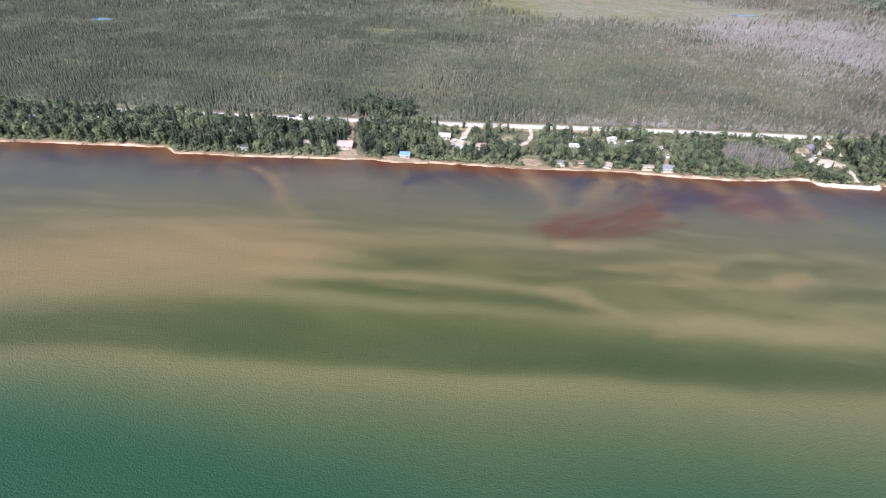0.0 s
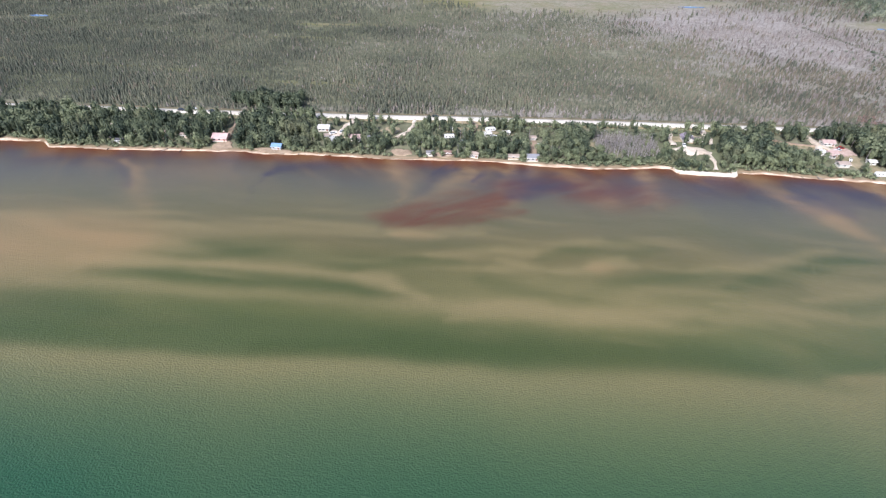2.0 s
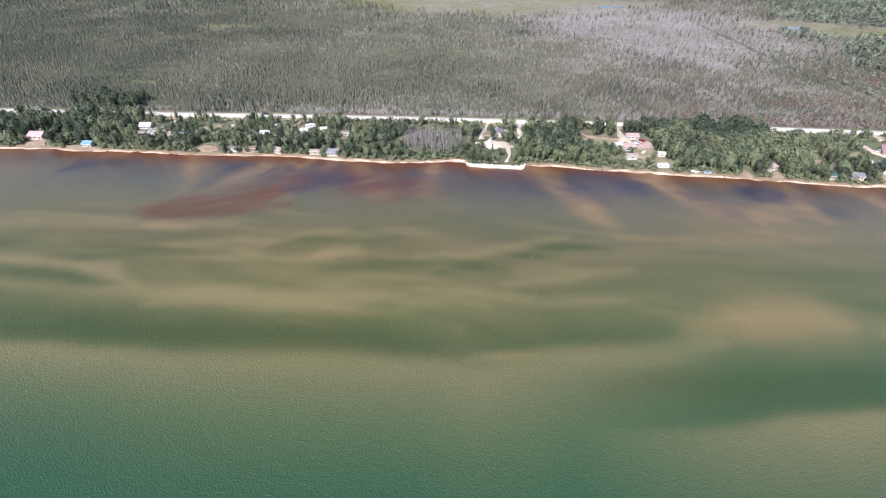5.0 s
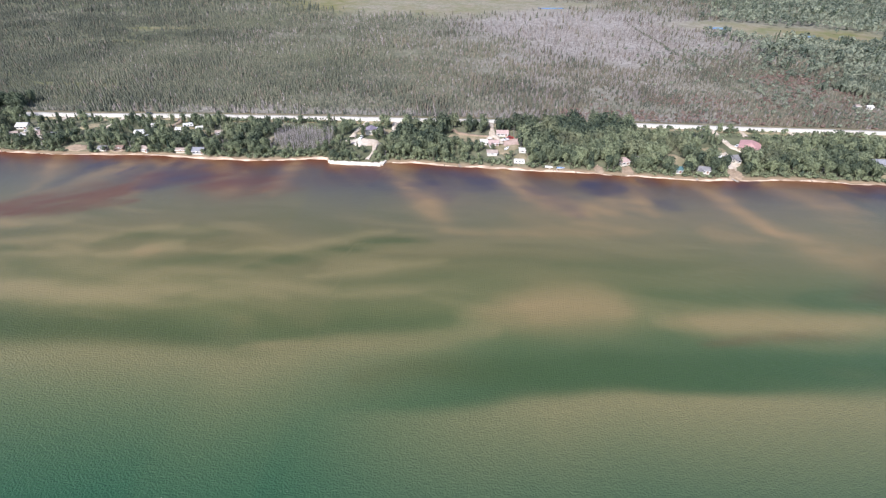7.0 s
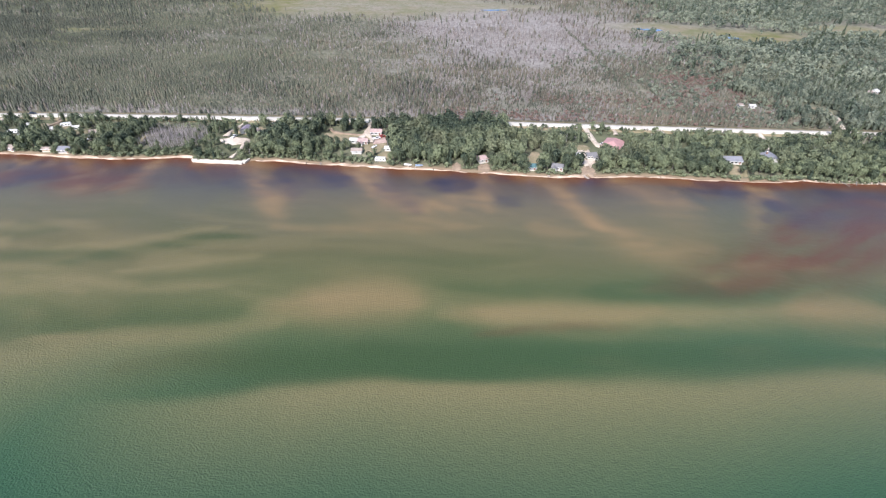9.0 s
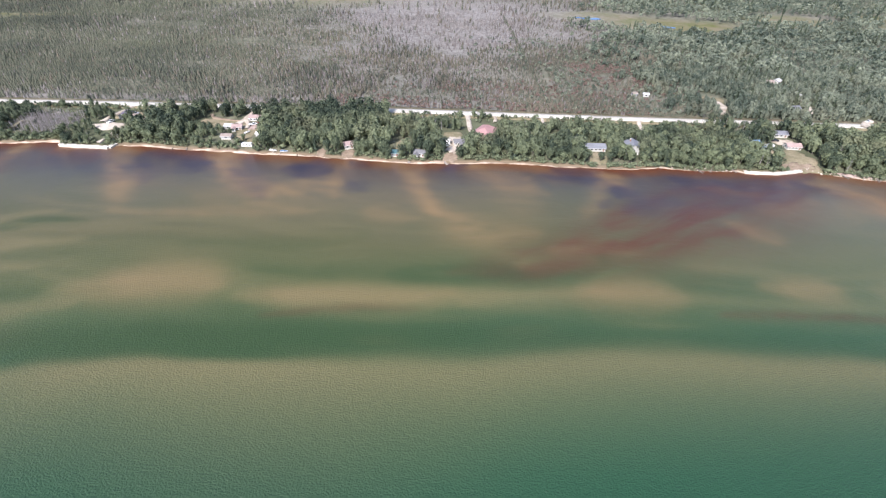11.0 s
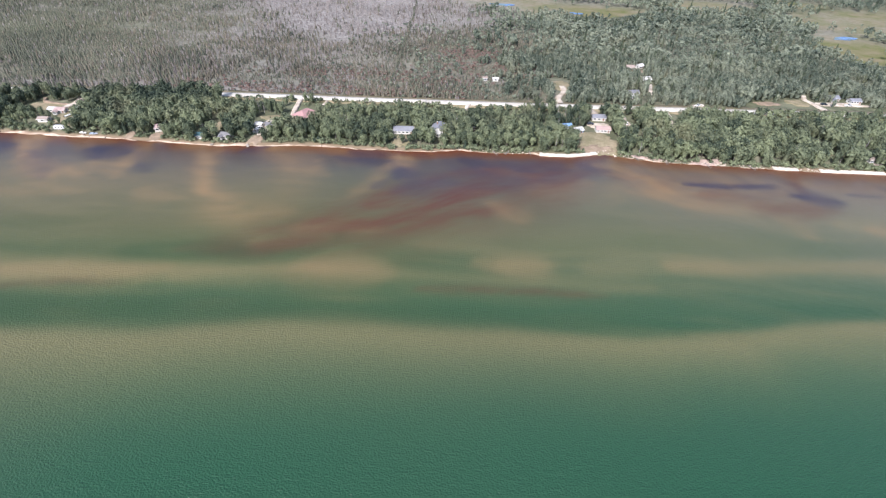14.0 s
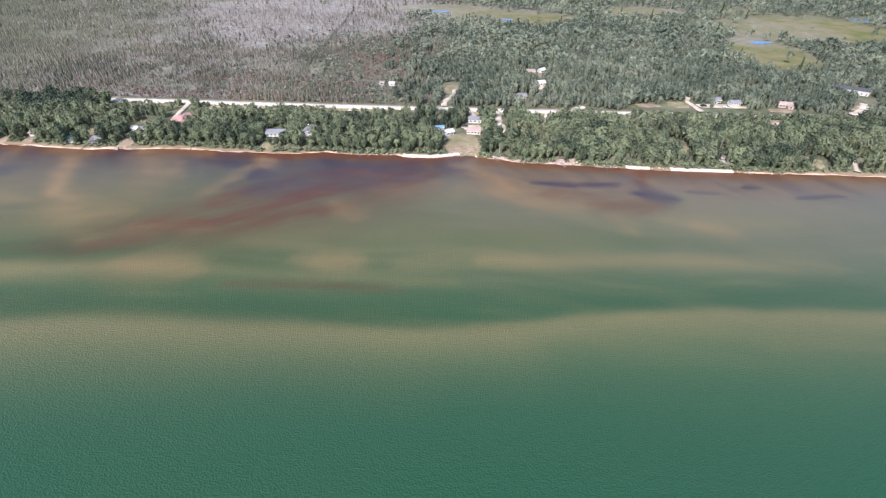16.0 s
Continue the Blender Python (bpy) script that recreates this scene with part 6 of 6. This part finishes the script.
plant("dead_stand", SNAGS, np.concatenate([tx[dead], dx]), np.concatenate([ty[dead], dy]), np.concatenate([tall[dead], rng.uniform(4, 9, len(dx))]), np.full(dead.sum() + len(dx), 13.0), PALE_SNAG,
      "patch of bare grey dead trees in the shore woods", "dead trees", rng.random(dead.sum() + len(dx)))
# a thick hedge of bushes on the verge towards the eastern lots
hx = np.arange(878, 1080, 1.9) + rng.uniform(-0.8, 0.8, 107)
hy = road_y(hx) - rng.uniform(5.8, 8.5, len(hx))
plant("verge_bushes", SHRUB, hx, hy, rng.uniform(3.8, 6.4, len(hx)), rng.uniform(3.6, 5.6, len(hx)), LEAF, "green bushes crowding the road verge", "bushes", rng.random(len(hx)))
# saplings along the lake side of the road
vx = rng.uniform(-260, 880, 1500)
vx = vx[rng.random(1500) < 0.15 + 0.85 * (value_noise(vx, 0 * vx, 24, 78) > 0.42)]
vy = road_y(vx) - rng.uniform(5.6, 10.5, len(vx))
m = ~open_ground(vx, vy)
plant("verge_saplings", SHRUB, vx[m], vy[m], rng.uniform(1.2, 3.6, m.sum()), rng.uniform(1.2, 2.6, m.sum()), LEAF, "thin saplings and weeds along the road verge", "saplings", rng.random(m.sum()))
# low growth along the back of the beach
sx = rng.uniform(-400, 1100, 2000)
sy = shore(sx) + rng.uniform(2.6, 9.0, 2000) * np.where(((sx > 590) & (sx < 692)) | ((sx > 748) & (sx < 850)) | ((sx > 926) & (sx < 975)), 0.45, 1.0)
m = ~open_ground(sx, sy)
plant("beach_scrub", SHRUB, sx[m], sy[m], rng.uniform(1.0, 3.6, m.sum()), rng.uniform(1.8, 4.2, m.sum()), LEAF, "low green scrub along the back of the beach", "scrub", np.clip(rng.normal(0.7, 0.25, m.sum()), 0, 1))

# the woods east of the bog, behind the road
def stocked(x, y):
    """The stretch of country that is planted tree by tree."""
    return (x > -118 - 0.92 * y) & (x < 1110 + 0.67 * (y - 358))


def wooded(x, y):
    """Where broadleaf woods stand behind the road, from 0 to 1."""
    edge = np.interp(y, [405, 450, 520, 620, 800, 1000, 1500], [685, 668, 675, 680, 665, 715, 800]) + 90 * (value_noise(x, y, 60, 81) - 0.5)
    return np.clip((x - edge + 25) / 90.0 + 0.9 * (value_noise(x, y, 13, 84) - 0.5), 0, 1)


def woods(y0, y1, x1, step, templates, grow):
    x, y = scatter(580, x1, y0, y1, step)
    keep = (rng.random(len(x)) < wooded(x, y) * (1.15 - 0.35 * value_noise(x, y, 18, 85))) & (y > road_y(x) + 7) & (meadow(x, y) < 0.35 + 0.7 * (rng.random(len(x)) ** 6)) & ~open_ground(x, y) & stocked(x, y)
    x, y = x[keep], y[keep]
    h = (4.6 + 6.0 * value_noise(x, y, 24, 82)) * rng.uniform(0.65, 1.3, len(x)) * grow
    t = np.clip(0.46 + 0.7 * (value_noise(x, y, 30, 83) - 0.5) + 0.5 * (value_noise(x, y, 75, 88) - 0.5) + rng.normal(0, 0.3, len(x)), 0, 1)
    dark = rng.random(len(x)) < 0.14 * value_noise(x, y, 45, 89)
    m = ~dark
    plant("inland_woods", templates, x[m], y[m], h[m], h[m] * rng.uniform(0.7, 1.15, m.sum()), HAZED_LEAF, "wide green broadleaf woods inland of the road", "woods", t[m])
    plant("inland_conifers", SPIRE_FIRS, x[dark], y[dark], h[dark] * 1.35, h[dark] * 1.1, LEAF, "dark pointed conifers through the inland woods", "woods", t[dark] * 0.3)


SPIRE_FIRS = [crown(30, 1.0, 0.22, 0.05, 0.085, 270 + k, 1.0) for k in range(4)]
MIDDLE = [crown(54, 1.0, 0.38, 0.06, 0.078, 260 + k) for k in range(6)]
FAR = [crown(22, 1.0, 0.36, 0.04, 0.14, 280 + k, filled=False) for k in range(6)]
woods(405, 560, 1300, 4.5, MIDDLE, 1.05)
woods(560, 800, 1480, 6.0, FAR, 1.15)
woods(800, 1350, 1750, 9.0, FAR, 1.3)
mx, my = scatter(490, 760, 412, 700, 6.0)
m = (rng.random(len(mx)) < 0.75 * np.clip((mx - 490) / 150.0, 0, 1) * (value_noise(mx, my, 28, 86) > 0.42)) & (my > road_y(mx) + 9) & ~open_ground(mx, my) & (meadow(mx, my) < 0.3)
plant("bog_edge_shrubs", SHRUB, mx[m], my[m], rng.uniform(1.8, 4.0, m.sum()), rng.uniform(2.5, 5.0, m.sum()), HAZED_LEAF, "green shrubs along the edge of the bog", "shrubs", rng.random(m.sum()))
# a line of dark spruces along an old cut through the bog
ly = np.arange(425, 860, 2.6)
lx_ = np.interp(ly, [425, 459, 753, 860], [578, 575, 562, 556]) + rng.normal(0, 0.9, len(ly))
plant("cut_line_spruces", [spire(460 + k) for k in range(4)], lx_, ly, rng.uniform(2.2, 3.8, len(ly)), rng.uniform(4.0, 7.0, len(ly)), GREEN_SPRUCE, "dark row of spruces along an old cut through the bog", "trees", rng.uniform(0.1, 0.7, len(ly)))
# rusty low scrub in the bog
qx, qy = scatter(380, 760, 404, 620, 4.0)
rust = np.exp(-((qy - road_y(qx) - 18) / 16.0) ** 2) * np.clip((qx - 380) / 30.0, 0, 1) * np.clip((660 - qx) / 40.0, 0, 1)
for hx, hy, ha, hb in ((672, 500, 45, 26), (606, 455, 40, 24), (520, 470, 50, 14), (650, 560, 40, 26)):
    rust = np.maximum(rust, np.exp(-((qx - hx) / ha) ** 2 - ((qy - hy) / hb) ** 2))
m = (rng.random(len(qx)) < 1.5 * rust * value_noise(qx, qy, 20, 87)) & (qy > road_y(qx) + 8) & ~open_ground(qx, qy)
plant("rusty_scrub", SHRUB, qx[m], qy[m], rng.uniform(1.0, 2.8, m.sum()), rng.uniform(2.5, 4.5, m.sum()), RUSTY, "reddish-brown low scrub on the bog", "scrub", rng.random(m.sum()))
# a dark clump of trees across the road
cx_, cy_ = rng.normal(-88, 18, 70), rng.normal(394, 6, 70)
m = cy_ > road_y(cx_) + 8
plant("roadside_grove", BROAD, cx_[m], cy_[m], rng.uniform(8, 13, m.sum()), rng.uniform(8, 12, m.sum()), LEAF, "dark grove of broadleaf trees across the road", "woods", rng.random(m.sum()) * 0.4)


# ---- the bog forest: thin small spruces, living and dead ----
def bog(y0, y1, x0, x1, step, tall_, spires):
    x, y = scatter(x0, x1, y0, y1, step)
    thin = value_noise(x, y, 55, 91) * 0.5 + value_noise(x, y, 16, 92) * 0.5
    keep = (y > road_y(x) + 8) & (meadow(x, y) < rng.random(len(x)) * 0.8 + 0.1) & (rng.random(len(x)) > wooded(x, y)) & ~open_ground(x, y) & stocked(x, y) & (thin > 0.08 + 0.16 * rng.random(len(x)))
    x, y = x[keep], y[keep]
    g = greyness(x, y)
    gone = rng.random(len(x)) < 0.06 + 0.9 * g
    h = tall_ * (0.55 + 0.9 * value_noise(x, y, 40, 93)) * rng.uniform(0.55, 1.3, len(x))
    t = np.clip(0.5 + 0.9 * (value_noise(x, y, 70, 94) - 0.5) + rng.normal(0, 0.22, len(x)) - 0.6 * np.clip((0 - x) / 300.0, 0, 1) + 0.05 * np.exp(-((x - 150) / 160.0) ** 2) - 0.3 * np.exp(-((x - 500) / 130.0) ** 2 - ((y - 450) / 150.0) ** 2), 0, 1)
    a = ~gone
    lush = rng.random(len(x)) < np.interp(x + 160 * (value_noise(x, y, 90, 95) - 0.5), [180, 420], [0.9, 0.3])
    for share, leaves, label in ((a & lush, GREEN_SPRUCE, "wide bog forest of thin green spruces"), (a & ~lush, SPRUCE, "grey-brown thin spruces spread through the bog")):
        plant("bog_spruces", spires, x[share], y[share], h[share], h[share] * rng.uniform(0.9, 1.5, share.sum()), leaves, label, "bog forest", t[share])
    plant("dead_spruces", DRY, x[gone], y[gone], h[gone] * 0.85, h[gone] * rng.uniform(0.8, 1.4, gone.sum()), SNAG, "bare grey dead spruces standing in the bog", "dead trees", t[gone])


DRY = [snag(330 + k) for k in range(4)] + [spire(420 + k, 3, 3) for k in range(2)]
SPIRES = [spire(400 + k) for k in range(8)]
THIN = [spire(440 + k, 3, 3) for k in range(6)]
bog(380, 600, -680, 760, 2.5, 3.7, SPIRES)
bog(600, 850, -860, 760, 3.5, 4.2, THIN)
bog(850, 1450, -1000, 1100, 6.5, 6.4, THIN)


# ---- from plan units to metres ----
for ob in [o for o in scene.objects if o.parent is None and o.type in ("MESH", "EMPTY")]:
    ob.matrix_basis = Matrix.Scale(CHART, 4) @ ob.matrix_basis
